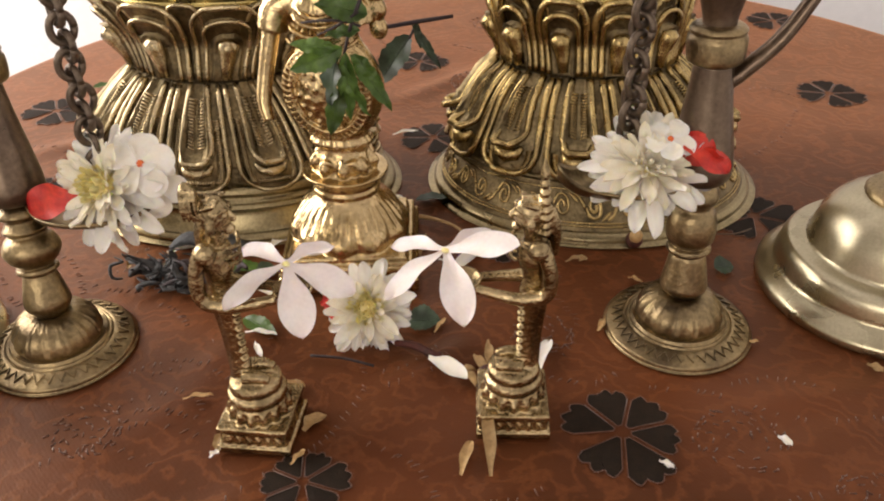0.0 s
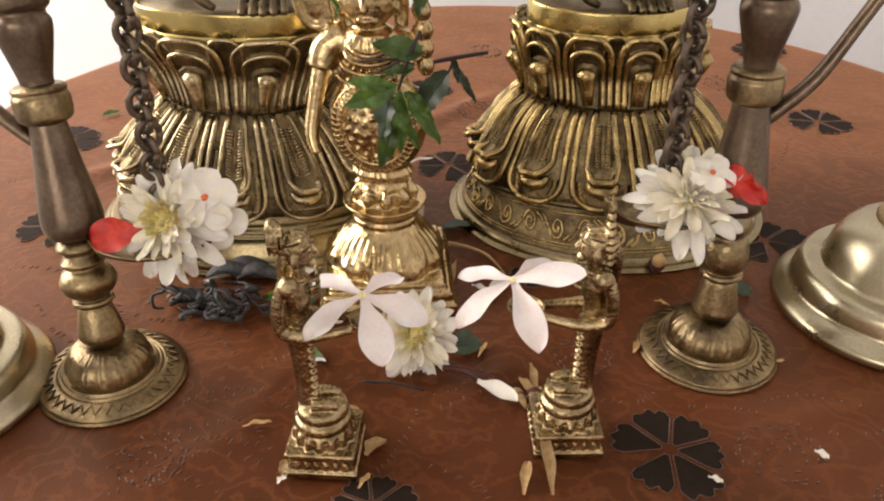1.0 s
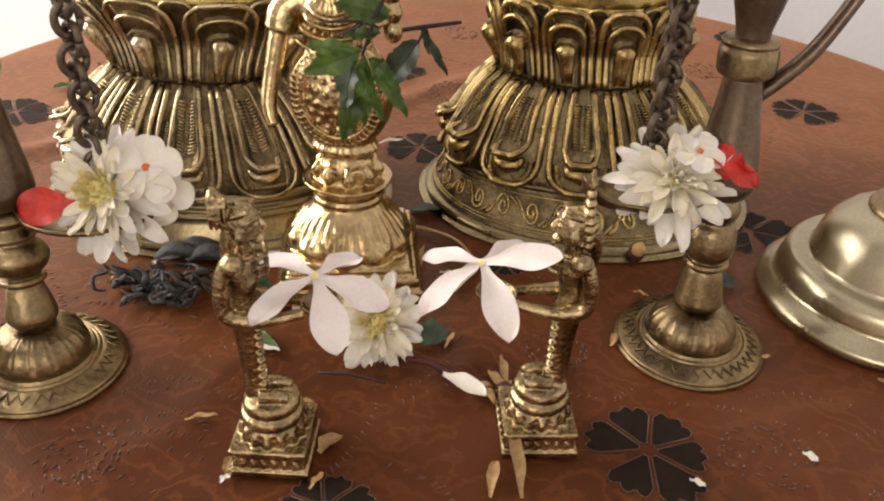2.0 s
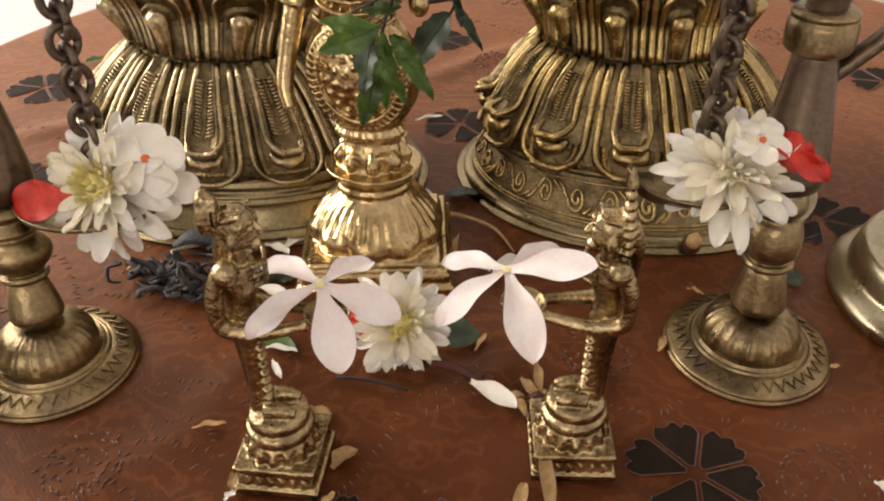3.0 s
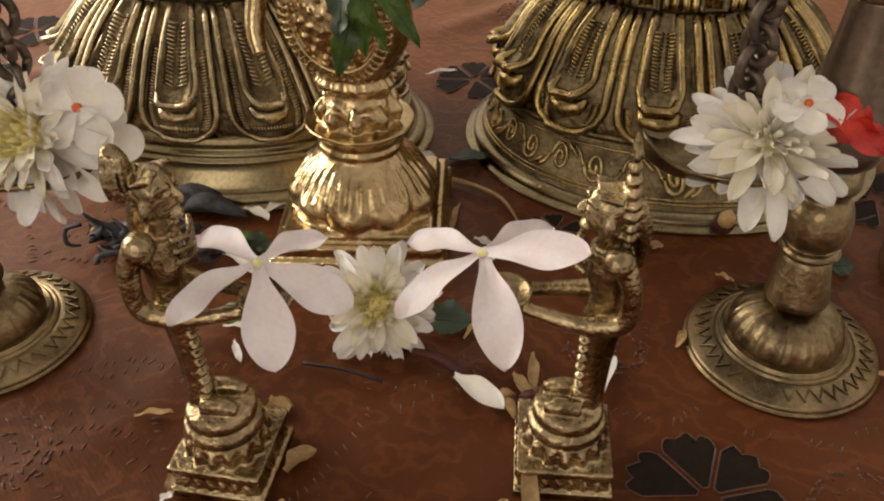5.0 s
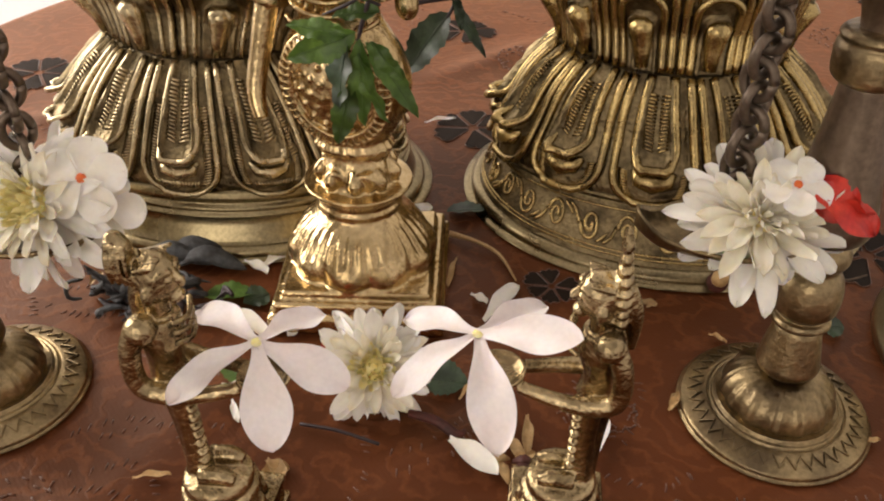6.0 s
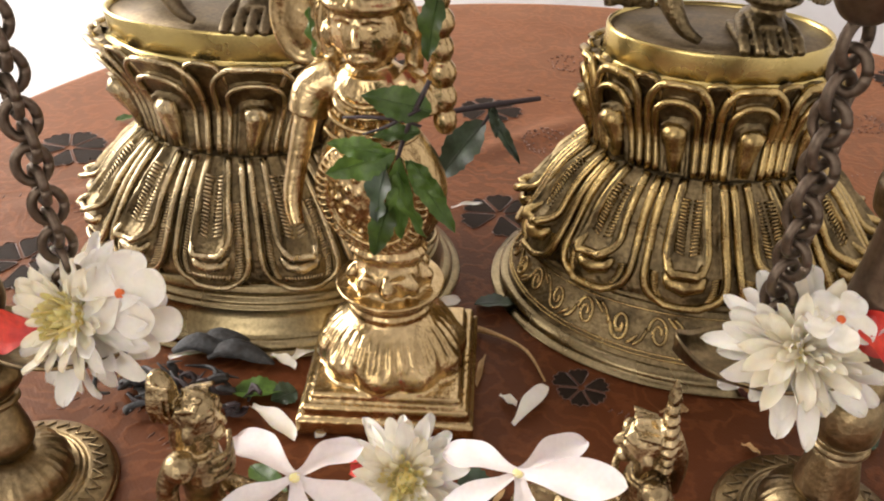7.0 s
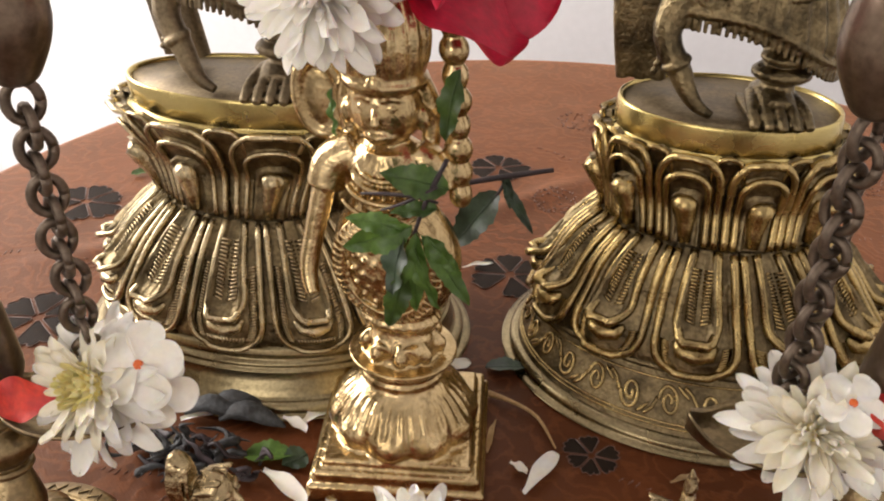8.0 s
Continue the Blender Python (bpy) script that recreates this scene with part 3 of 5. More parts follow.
def lotus_pedestal(at, place, mat, low, high, hatch, depth, scroll, flare, shade, label):
    """low, high: how many petals, and the angle of the first."""
    root = thing("lotus_pedestal", at, label, "pedestal", "lotus pedestals")
    part("foot", turned(place, smooth_profile(FOOT, 4)), BRASS_FOOT, root)
    band = [(0.1095, 0.0068), (0.1085, 0.0085), (0.1045, 0.0185), (0.1005, 0.0280), (0.1000, 0.0295), (0.1030, 0.0308), (0.1040, 0.0322), (0.1030, 0.0335), (0.0930, 0.0350)]
    if not scroll:
        band = [(0.1095, 0.0068), (0.1080, 0.0085), (0.1055, 0.0195), (0.1070, 0.0210), (0.1045, 0.0225), (0.1060, 0.0245), (0.1025, 0.0265), (0.1045, 0.0290), (0.1030, 0.0330), (0.0930, 0.0350)]
    part("base_band", turned(place, band, caps=False, sub=3), BRASS_SHADE if scroll else BRASS_FOOT, root)
    # Core colour is oxidised brass darkened further for the shade behind petals.
    part("core", turned(place, [(r - 0.0008 + 0.95 * flare * max(0.0, (z - 0.095) / 0.046) ** 2.2, z) for r, z in smooth_profile(BODY, 3)]), BRASS_CORE_SHADE, root)
    if scroll:
        # raised scrolls run round the band between two fine lines
        def on_band(a, z, lift):
            return place(a, 0.1086 - (z - 0.0085) * 0.405 + lift, z)
        for z in (0.0098, 0.0115, 0.0265):
            part("band_line", tube(bmesh.new(), [on_band(i * math.tau / 96, z, 0.0003) for i in range(97)], 0.0007, 6, 1), mat, root)
        n = 30
        for k in range(n):
            flip = 1 if k % 2 else -1
            pts = [(-0.0125, -0.0052 * flip), (-0.0085, -0.0030 * flip), (-0.0058, 0.0008 * flip)]
            for i in range(18):
                q = i / 17
                rr = 0.0052 * (1 - 0.80 * q)
                a = (math.pi - q * 3.2 * math.pi) * flip
                pts.append((rr * math.cos(a), rr * math.sin(a)))
            mid = (k + 0.5) * math.tau / n
            bm = tube(bmesh.new(), [on_band(mid + px / 0.095, 0.0190 + py * 1.15, 0.0003) for px, py in pts], 0.00115, 6, 2)
            tube(bm, [on_band(mid + (0.004 + 0.004 * q) / 0.095, 0.019 + (0.0062 - 0.003 * q) * flip, 0.0003) for q in (0, 0.5, 1, 1.5)], [0.0005, 0.0012, 0.0012, 0.0004], 6, 2)
            part("scroll", bm, mat, root)
    count, first = low
    for k in range(count):
        mid = radians(first) + k * math.tau / count
        h = relief_low(hatch, depth)
        spec = (mid, math.pi / count * 0.95, 0.0930, 0.0318)
        # Darker sheets under bright rims carry recess shade as well as tarnish.
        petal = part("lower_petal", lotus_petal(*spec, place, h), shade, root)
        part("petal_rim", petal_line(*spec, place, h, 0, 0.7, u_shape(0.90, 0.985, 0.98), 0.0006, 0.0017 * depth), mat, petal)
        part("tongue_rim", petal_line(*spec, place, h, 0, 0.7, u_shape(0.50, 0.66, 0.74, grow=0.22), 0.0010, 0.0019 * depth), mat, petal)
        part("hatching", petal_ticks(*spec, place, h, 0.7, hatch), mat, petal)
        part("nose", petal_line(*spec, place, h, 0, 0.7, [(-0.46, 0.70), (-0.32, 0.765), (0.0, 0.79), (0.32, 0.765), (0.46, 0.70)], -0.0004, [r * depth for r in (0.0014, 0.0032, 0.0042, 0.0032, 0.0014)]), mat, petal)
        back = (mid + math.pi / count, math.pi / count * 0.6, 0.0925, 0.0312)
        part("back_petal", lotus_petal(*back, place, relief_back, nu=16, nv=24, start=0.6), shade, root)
    count, first = high
    for k in range(count):
        mid = radians(first) + k * math.tau / count
        h = relief_high(depth)
        spec = (mid, math.pi / count * 0.94, 0.0950, 0.1425)
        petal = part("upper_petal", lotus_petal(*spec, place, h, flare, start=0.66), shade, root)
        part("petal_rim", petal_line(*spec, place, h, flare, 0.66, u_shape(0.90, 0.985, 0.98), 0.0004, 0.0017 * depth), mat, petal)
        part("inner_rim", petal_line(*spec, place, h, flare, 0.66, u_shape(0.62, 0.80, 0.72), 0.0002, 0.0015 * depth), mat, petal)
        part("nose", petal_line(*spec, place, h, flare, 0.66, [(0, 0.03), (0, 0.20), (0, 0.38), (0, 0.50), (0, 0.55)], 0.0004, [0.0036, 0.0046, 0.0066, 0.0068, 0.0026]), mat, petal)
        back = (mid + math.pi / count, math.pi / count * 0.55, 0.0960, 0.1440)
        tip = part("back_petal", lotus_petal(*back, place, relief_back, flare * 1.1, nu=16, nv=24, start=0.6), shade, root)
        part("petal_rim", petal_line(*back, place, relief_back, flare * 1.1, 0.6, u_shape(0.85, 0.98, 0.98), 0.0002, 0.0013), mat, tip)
    rim = [(0.0590 + flare * 0.9, 0.139), (0.0640 + flare * 0.5, 0.1405), (0.0640, 0.1420), (0.0645, 0.1435), (0.0655, 0.1545), (0.0652, 0.1560), (0.0640, 0.1568), (0.0627, 0.1560), (0.062, 0.1545)]
    part("rim_band", turned(place, rim, caps=False, sub=2), BRASS_BAND, root, "polished brass rim band")
    part("top_plate", turned(place, [(0.0624, 0.150), (0.0624, 0.1548), (0.03, 0.1552), (0.004, 0.1552)], 64), DUSTY_SHADED, root, "dusty tarnished top plate")
    return root


LEFT, RIGHT = (0.029, 0.714, 0.0), (0.2865, 0.731, 0.0)
LEFT_FORM = oval_form(1.025, ((0, 1.01), (0.033, 1.0), (0.060, 0.975), (0.095, 1.0), (0.120, 1.04), (0.157, 1.07)),
                      ((0, 0.78), (0.033, 0.71), (0.06, 0.71), (0.095, 0.76), (0.120, 0.57), (0.157, 0.52)),
                      ((0, 0), (0.157, 0)), ((0, 0), (0.095, 0), (0.157, -0.004)))
RIGHT_FORM = oval_form(1.0, ((0, 1.0), (0.032, 0.95), (0.060, 0.92), (0.093, 1.0), (0.115, 0.97), (0.140, 0.90), (0.157, 0.87)),
                       ((0, 0.80), (0.008, 0.78), (0.032, 0.64), (0.060, 0.63), (0.093, 0.76), (0.115, 0.60), (0.157, 0.60)),
                       ((0, 0), (0.032, -0.003), (0.093, -0.008), (0.157, -0.010)), ((0, 0), (0.032, 0.002), (0.093, 0.006), (0.157, 0.010)))
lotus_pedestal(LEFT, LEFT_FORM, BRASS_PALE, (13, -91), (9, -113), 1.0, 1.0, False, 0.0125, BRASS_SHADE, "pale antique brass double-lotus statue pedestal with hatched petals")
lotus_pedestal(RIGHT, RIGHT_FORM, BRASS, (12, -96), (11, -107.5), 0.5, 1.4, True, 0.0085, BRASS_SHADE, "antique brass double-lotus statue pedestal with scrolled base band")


# ---- the statues on the pedestals ----
def foot_shape(bm, at, turn, size=1.0):
    m = Matrix.Translation(at) @ pose(0, 0, 0, 0, 0, turn) @ Matrix.Scale(size, 4)
    for k in range(5):
        x = -0.0112 + k * 0.0056
        long = (0.0, 0.0012, 0.0016, 0.001, -0.001)[k]
        tube(bm, [m @ Vector((x * 0.75, 0.006, 0.0085)), m @ Vector((x, -0.010, 0.0075)), m @ Vector((x * 1.04, -0.0205 - long, 0.0036)), m @ Vector((x * 1.04, -0.0225 - long, 0.0026))], [0.0034, 0.0027, 0.0027, 0.0016], 12, 4)
    tube(bm, [m @ Vector((0, 0.016, 0.007)), m @ Vector((0, 0.004, 0.009)), m @ Vector((0, -0.009, 0.0055))], [0.008, 0.0105, 0.0105], 16, 3, 0.62)
    box(bm, (-0.0115, -0.014, 0.0), (0.0115, 0.018, 0.0035), 0.001, m)


def big_statue(name, at, top, mirror, mat, label):
    bm = bmesh.new()
    x0, y0, _ = at
    s = -1 if mirror else 1

    def p(x, y, z):
        return Vector((s * x, y, z))
    foot_shape(bm, p(0.020, -0.017, 0.0), 6 * s, 1.12)
    tube(bm, [p(0.022, -0.014, 0.006), p(0.021, -0.010, 0.03), p(0.018, -0.004, 0.075)], [0.0085, 0.009, 0.014], 16)
    ball(bm, p(0.022, -0.014, 0.022), (0.015, 0.013, 0.0055))
    ball(bm, p(0.022, -0.015, 0.030), (0.012, 0.011, 0.004))
    # the crossed leg, its toes on the plate
    tube(bm, [p(-0.010, -0.031, 0.0030), p(-0.019, -0.029, 0.0085), p(-0.027, -0.025, 0.021), p(-0.036, -0.018, 0.042), p(-0.020, -0.008, 0.07)], [0.0022, 0.0040, 0.0058, 0.0075, 0.013], 14)
    ball(bm, p(-0.030, -0.024, 0.026), (0.008, 0.007, 0.004), turn=pose(0, 0, 0, 0, -30 * s, 0))
    # the pleated skirt, its hem lower at one side
    def drop(x):
        return 0.004 - 0.30 * s * x
    skirt = smooth_profile([(0.020, 0.10), (0.038, 0.070), (0.046, 0.048), (0.044, 0.038)], 5)
    q = lathe(skirt, 72, 0.62, lambda a, r, z: 1 + 0.035 * math.sin(a * 26))
    bmesh.ops.translate(q, verts=q.verts, vec=(s * 0.006, -0.002, 0))
    for v in q.verts:
        v.co.z += drop(v.co.x)
    tmp = bpy.data.meshes.new("skirt")
    q.to_mesh(tmp)
    q.free()
    bm.from_mesh(tmp)
    bpy.data.meshes.remove(tmp)
    hem = [(s * 0.006 + 0.045 * math.cos(a), -0.002 + 0.028 * math.sin(a), 0.040 + 0.004 * math.sin(a * 3) + drop(0.045 * math.cos(a))) for a in (i * math.tau / 24 for i in range(25))]
    tube(bm, hem, 0.0022, 8, 2)
    for i in range(40):
        a = math.pi + math.pi * (i + 0.5) / 40
        x, y = s * 0.006 + 0.0455 * math.cos(a), -0.002 + 0.0285 * math.sin(a)
        z = 0.040 + 0.004 * math.sin(a * 3) + drop(x)
        tube(bm, [(x, y, z), (x, y, z - 0.007)], 0.0011, 6, 1)
    # the hanging scarf beside the leg
    for k in range(7):
        tube(bm, [p(-0.040 - 0.0032 * k, 0.010 + 0.001 * k, 0.10), p(-0.041 - 0.0030 * k, 0.010, 0.05), p(-0.034 - 0.0032 * k, 0.012, 0.004 + 0.0012 * (k % 3))], [0.0035, 0.0045, 0.0038], 10, 4)
    # body, arms and head above
    tube(bm, [p(0, 0, 0.09), p(-0.003, 0, 0.13), p(0, 0, 0.165), p(0, 0, 0.185)], [0.022, 0.018, 0.026, 0.010], 20)
    for side in (-1, 1):
        tube(bm, [p(side * 0.024, 0, 0.165), p(side * 0.042, -0.004, 0.14), p(side * 0.022 + 0.02, -0.028, 0.155)], [0.009, 0.0075, 0.006], 12)
    tube(bm, [p(-0.03, -0.032, 0.160), p(0.06, -0.030, 0.150)], 0.0028, 10, 3)
    ball(bm, p(0, -0.002, 0.20), (0.0155, 0.016, 0.019))
    tube(bm, [p(0, 0, 0.212), p(0, 0, 0.228), p(0, 0, 0.25)], [0.015, 0.012, 0.003], 16)
    # bead strings on skirt and scarf
    for i in range(16):
        ball(bm, p(-0.040 + 0.0011 * i, -0.0205 + 0.0003 * i, 0.020 + 0.0035 * i), 0.0019, 8, 6)
    for i in range(22):
        ball(bm, p(-0.026 + 0.0027 * i, -0.0255 - 0.001 * math.sin(i / 21 * math.pi), 0.063 - 0.004 * math.sin(i / 21 * math.pi)), 0.0016, 8, 6)
    ob = part(name, bm, mat)
    ob.matrix_world = pose(x0, y0, top)
    fuse(ob, 0.0007)
    return tagged(ob, label, "statue")


# Left statue takes the dull plate brass to stand for its backlit shade.
big_statue("brass_statue", (0.029, 0.716, 0.0), 0.1552 * 1.025, False, DUSTY_SHADED, "antique brass standing statue with crossed legs on lotus pedestal")
big_statue("brass_statue", (0.2745, 0.745, 0.0), 0.1552, False, BRASS_SHADE, "antique brass standing statue with pleated skirt on lotus pedestal")


# ---- the golden figure ----
def golden_figure():
    bm = bmesh.new()
    # square stepped plinth
    turn = pose(0, 0, 0, 0, 0, 8)
    box(bm, (-0.043, -0.043, 0.0), (0.043, 0.043, 0.010), 0.0015, turn)
    box(bm, (-0.0405, -0.0405, 0.008), (0.0405, 0.0405, 0.017), 0.002, turn)
    box(bm, (-0.036, -0.036, 0.015), (0.036, 0.036, 0.021), 0.0015, turn)
    # lotus dome with ribs, neck and lip
    dome = smooth_profile([(0.0335, 0.019), (0.0352, 0.0235), (0.0335, 0.0325), (0.0285, 0.0410), (0.0225, 0.0470), (0.0198, 0.0500), (0.0210, 0.0530), (0.0195, 0.0555), (0.0225, 0.0595), (0.0262, 0.0635), (0.0255, 0.0650), (0.0190, 0.0652), (0.0172, 0.0690), (0.0162, 0.0745), (0.0142, 0.0795), (0.0130, 0.0835), (0.006, 0.085)], 5)

    def ribs(a, r, z):
        if z < 0.046:
            return 1 + 0.024 * math.sin(a * 36) * step(z, 0.028, 0.036) + 0.09 * abs(math.sin(a * 5)) * (1 - step(z, 0.027, 0.036))
        return 1.0
    q = lathe(dome, 180, 0.94, ribs)
    tmp = bpy.data.meshes.new("dome")
    q.to_mesh(tmp)
    q.free()
    bm.from_mesh(tmp)
    bpy.data.meshes.remove(tmp)
    for k in range(9):
        a = k * math.tau / 9
        tube(bm, [(0.0172 * math.cos(a), 0.0164 * math.sin(a), 0.066), (0.0180 * math.cos(a), 0.0172 * math.sin(a), 0.0705), (0.0156 * math.cos(a), 0.0148 * math.sin(a), 0.0765)], [0.0022, 0.0036, 0.0010], 8, 3)
    # feet, legs and gown
    for x in (-0.007, 0.008):
        tube(bm, [(x, -0.016, 0.071), (x, -0.004, 0.074), (x, 0.0, 0.086), (x, 0.0, 0.105)], [0.005, 0.0065, 0.007, 0.010], 12)
    gown = smooth_profile([(0.0150, 0.079), (0.0190, 0.084), (0.0170, 0.089), (0.0225, 0.097), (0.0280, 0.108), (0.0295, 0.119), (0.0265, 0.131), (0.0200, 0.143), (0.0180, 0.150), (0.0200, 0.160), (0.0185, 0.168), (0.010, 0.175)], 5)
    q = lathe(gown, 96, 0.72, lambda a, r, z: 1 + 0.025 * math.sin(a * 22) * (1 - step(z, 0.095, 0.11)))
    tmp = bpy.data.meshes.new("gown")
    q.to_mesh(tmp)
    q.free()
    bm.from_mesh(tmp)
    bpy.data.meshes.remove(tmp)
    # oval apron with a notched border
    def on_apron(rx, rz, a, lift):
        x, z = rx * math.sin(a), 0.1195 + rz * math.cos(a)
        return (x, -0.0205 - lift + 8.5 * x * x + 5 * (z - 0.1195) ** 2, z)
    for rx, rz, thick in ((0.0245, 0.0275, 0.0010), (0.0195, 0.0225, 0.0009)):
        tube(bm, [on_apron(rx, rz, i * math.tau / 40, 0.0010) for i in range(41)], thick, 6, 1)
    for i in range(46):
        a = i * math.tau / 46
        tube(bm, [on_apron(0.0205, 0.0235, a, 0.0014), on_apron(0.0238, 0.0268, a, 0.0014)], 0.0009, 6, 1)
    for ring, n in ((0.35, 6), (0.62, 11), (0.88, 16)):
        for i in range(n):
            a = i * math.tau / n
            ball(bm, on_apron(0.017 * ring, 0.020 * ring, a, 0.0006), 0.0012, 8, 6)
    # shoulders, sleeves and arms
    tube(bm, [(0.012, 0, 0.168), (0.019, -0.002, 0.164), (0.022, -0.004, 0.155)], [0.0085, 0.0080, 0.0070], 14)
    for s in (-1,):
        tube(bm, [(s * 0.014, 0, 0.168), (s * 0.025, -0.002, 0.162), (s * 0.0285, -0.004, 0.151)], [0.0085, 0.0085, 0.0088], 14)
    tube(bm, [(-0.029, -0.004, 0.152), (-0.0345, -0.009, 0.130), (-0.0375, -0.014, 0.113), (-0.035, -0.019, 0.103)], [0.0054, 0.0048, 0.0044, 0.0034], 12)
    for k in range(18):
        a = -1.45 + 2.9 * k / 17
        tube(bm, [(0.0292 * math.sin(a), -0.0212 * math.cos(a), 0.118), (0.0262 * math.sin(a), -0.0192 * math.cos(a), 0.104), (0.0195 * math.sin(a), -0.0142 * math.cos(a), 0.093)], 0.0008, 6, 2)
    for k in range(11):
        a = -1.2 + 2.4 * k / 10
        tube(bm, [(0.0065 * math.sin(a), -0.0095 - 0.002 * math.cos(a), 0.172), (0.0150 * math.sin(a), -0.0145 * math.cos(a), 0.163), (0.0200 * math.sin(a), -0.0140 * math.cos(a), 0.152)], 0.0009, 6, 2)
    # necklaces
    for r, z in ((0.012, 0.168), (0.015, 0.163), (0.018, 0.157), (0.0205, 0.150)):
        pts = [(r * math.sin(a), -0.0155 * math.cos(a * 0.8) - 0.001, z - 0.006 * math.cos(a)) for a in (-1.3 + 2.6 * i / 12 for i in range(13))]
        tube(bm, pts, 0.0013, 8, 2)
    # head, face, hair and tall crown
    tube(bm, [(0, 0, 0.166), (0, 0, 0.178)], 0.0075, 14, 3)
    ball(bm, (0, -0.001, 0.190), (0.0158, 0.0150, 0.0170))
    ball(bm, (0, -0.0095, 0.181), (0.008, 0.006, 0.006))
    tube(bm, [(0, -0.0150, 0.194), (0, -0.0175, 0.1885), (0, -0.0172, 0.1865)], [0.0012, 0.002, 0.0016], 8, 3)
    for s in (-1, 1):
        ball(bm, (s * 0.0055, -0.0135, 0.1935), (0.0026, 0.0014, 0.0012))
        tube(bm, [(s * 0.002, -0.0148, 0.1965), (s * 0.006, -0.0142, 0.1975), (s * 0.010, -0.011, 0.196)], 0.0008, 6, 2)
        ball(bm, (s * 0.0155, -0.003, 0.186), (0.0038, 0.003, 0.0055))
        tube(bm, [(s * 0.015, 0.002, 0.20), (s * 0.018, 0.004, 0.188), (s * 0.017, 0.004, 0.172)], [0.004, 0.0045, 0.004], 10)
    tube(bm, [(-0.004, -0.0150, 0.1815), (0, -0.0158, 0.181), (0.004, -0.0150, 0.1815)], [0.0007, 0.0012, 0.0007], 8, 2)
    crown = smooth_profile([(0.0168, 0.199), (0.0182, 0.202), (0.0170, 0.205), (0.0188, 0.212), (0.0195, 0.222), (0.0165, 0.234), (0.009, 0.243), (0.003, 0.246)], 5)
    q = lathe(crown, 96, 0.95, lambda a, r, z: 1 + 0.035 * math.sin(a * 20) * step(z, 0.205, 0.21))
    tmp = bpy.data.meshes.new("crown")
    q.to_mesh(tmp)
    q.free()
    bm.from_mesh(tmp)
    bpy.data.meshes.remove(tmp)
    ball(bm, (0, -0.0165, 0.2035), (0.003, 0.002, 0.004))
    # raised disc behind one shoulder, beaded staff at the other
    ring = [(-0.031 + 0.010 * math.cos(a), 0.008, 0.187 + 0.017 * math.sin(a)) for a in (i * math.tau / 20 for i in range(21))]
    tube(bm, ring, 0.0036, 10, 2)
    ball(bm, (-0.031, 0.008, 0.187), (0.009, 0.003, 0.016))
    for s, size in ((0, 0.0052), (1, 0.0058), (2, 0.0062), (3, 0.0056), (4, 0.0066), (5, 0.0056), (6, 0.0062), (7, 0.0056)):
        ball(bm, (0.030 - 0.0002 * s, 0.0, 0.152 + 0.0105 * s), (size, size, 0.0066))
    for v in bm.verts:
        v.co.x -= 0.05 * max(0.0, v.co.z - 0.07)
    ob = part("golden_figure", bm, GOLD)
    ob.matrix_world = pose(0.1285, 0.622, 0.0, 0, 0, -2)
    fuse(ob, 0.0008)
    return tagged(ob, "polished golden standing goddess statue on square lotus plinth", "statue")


golden_figure()


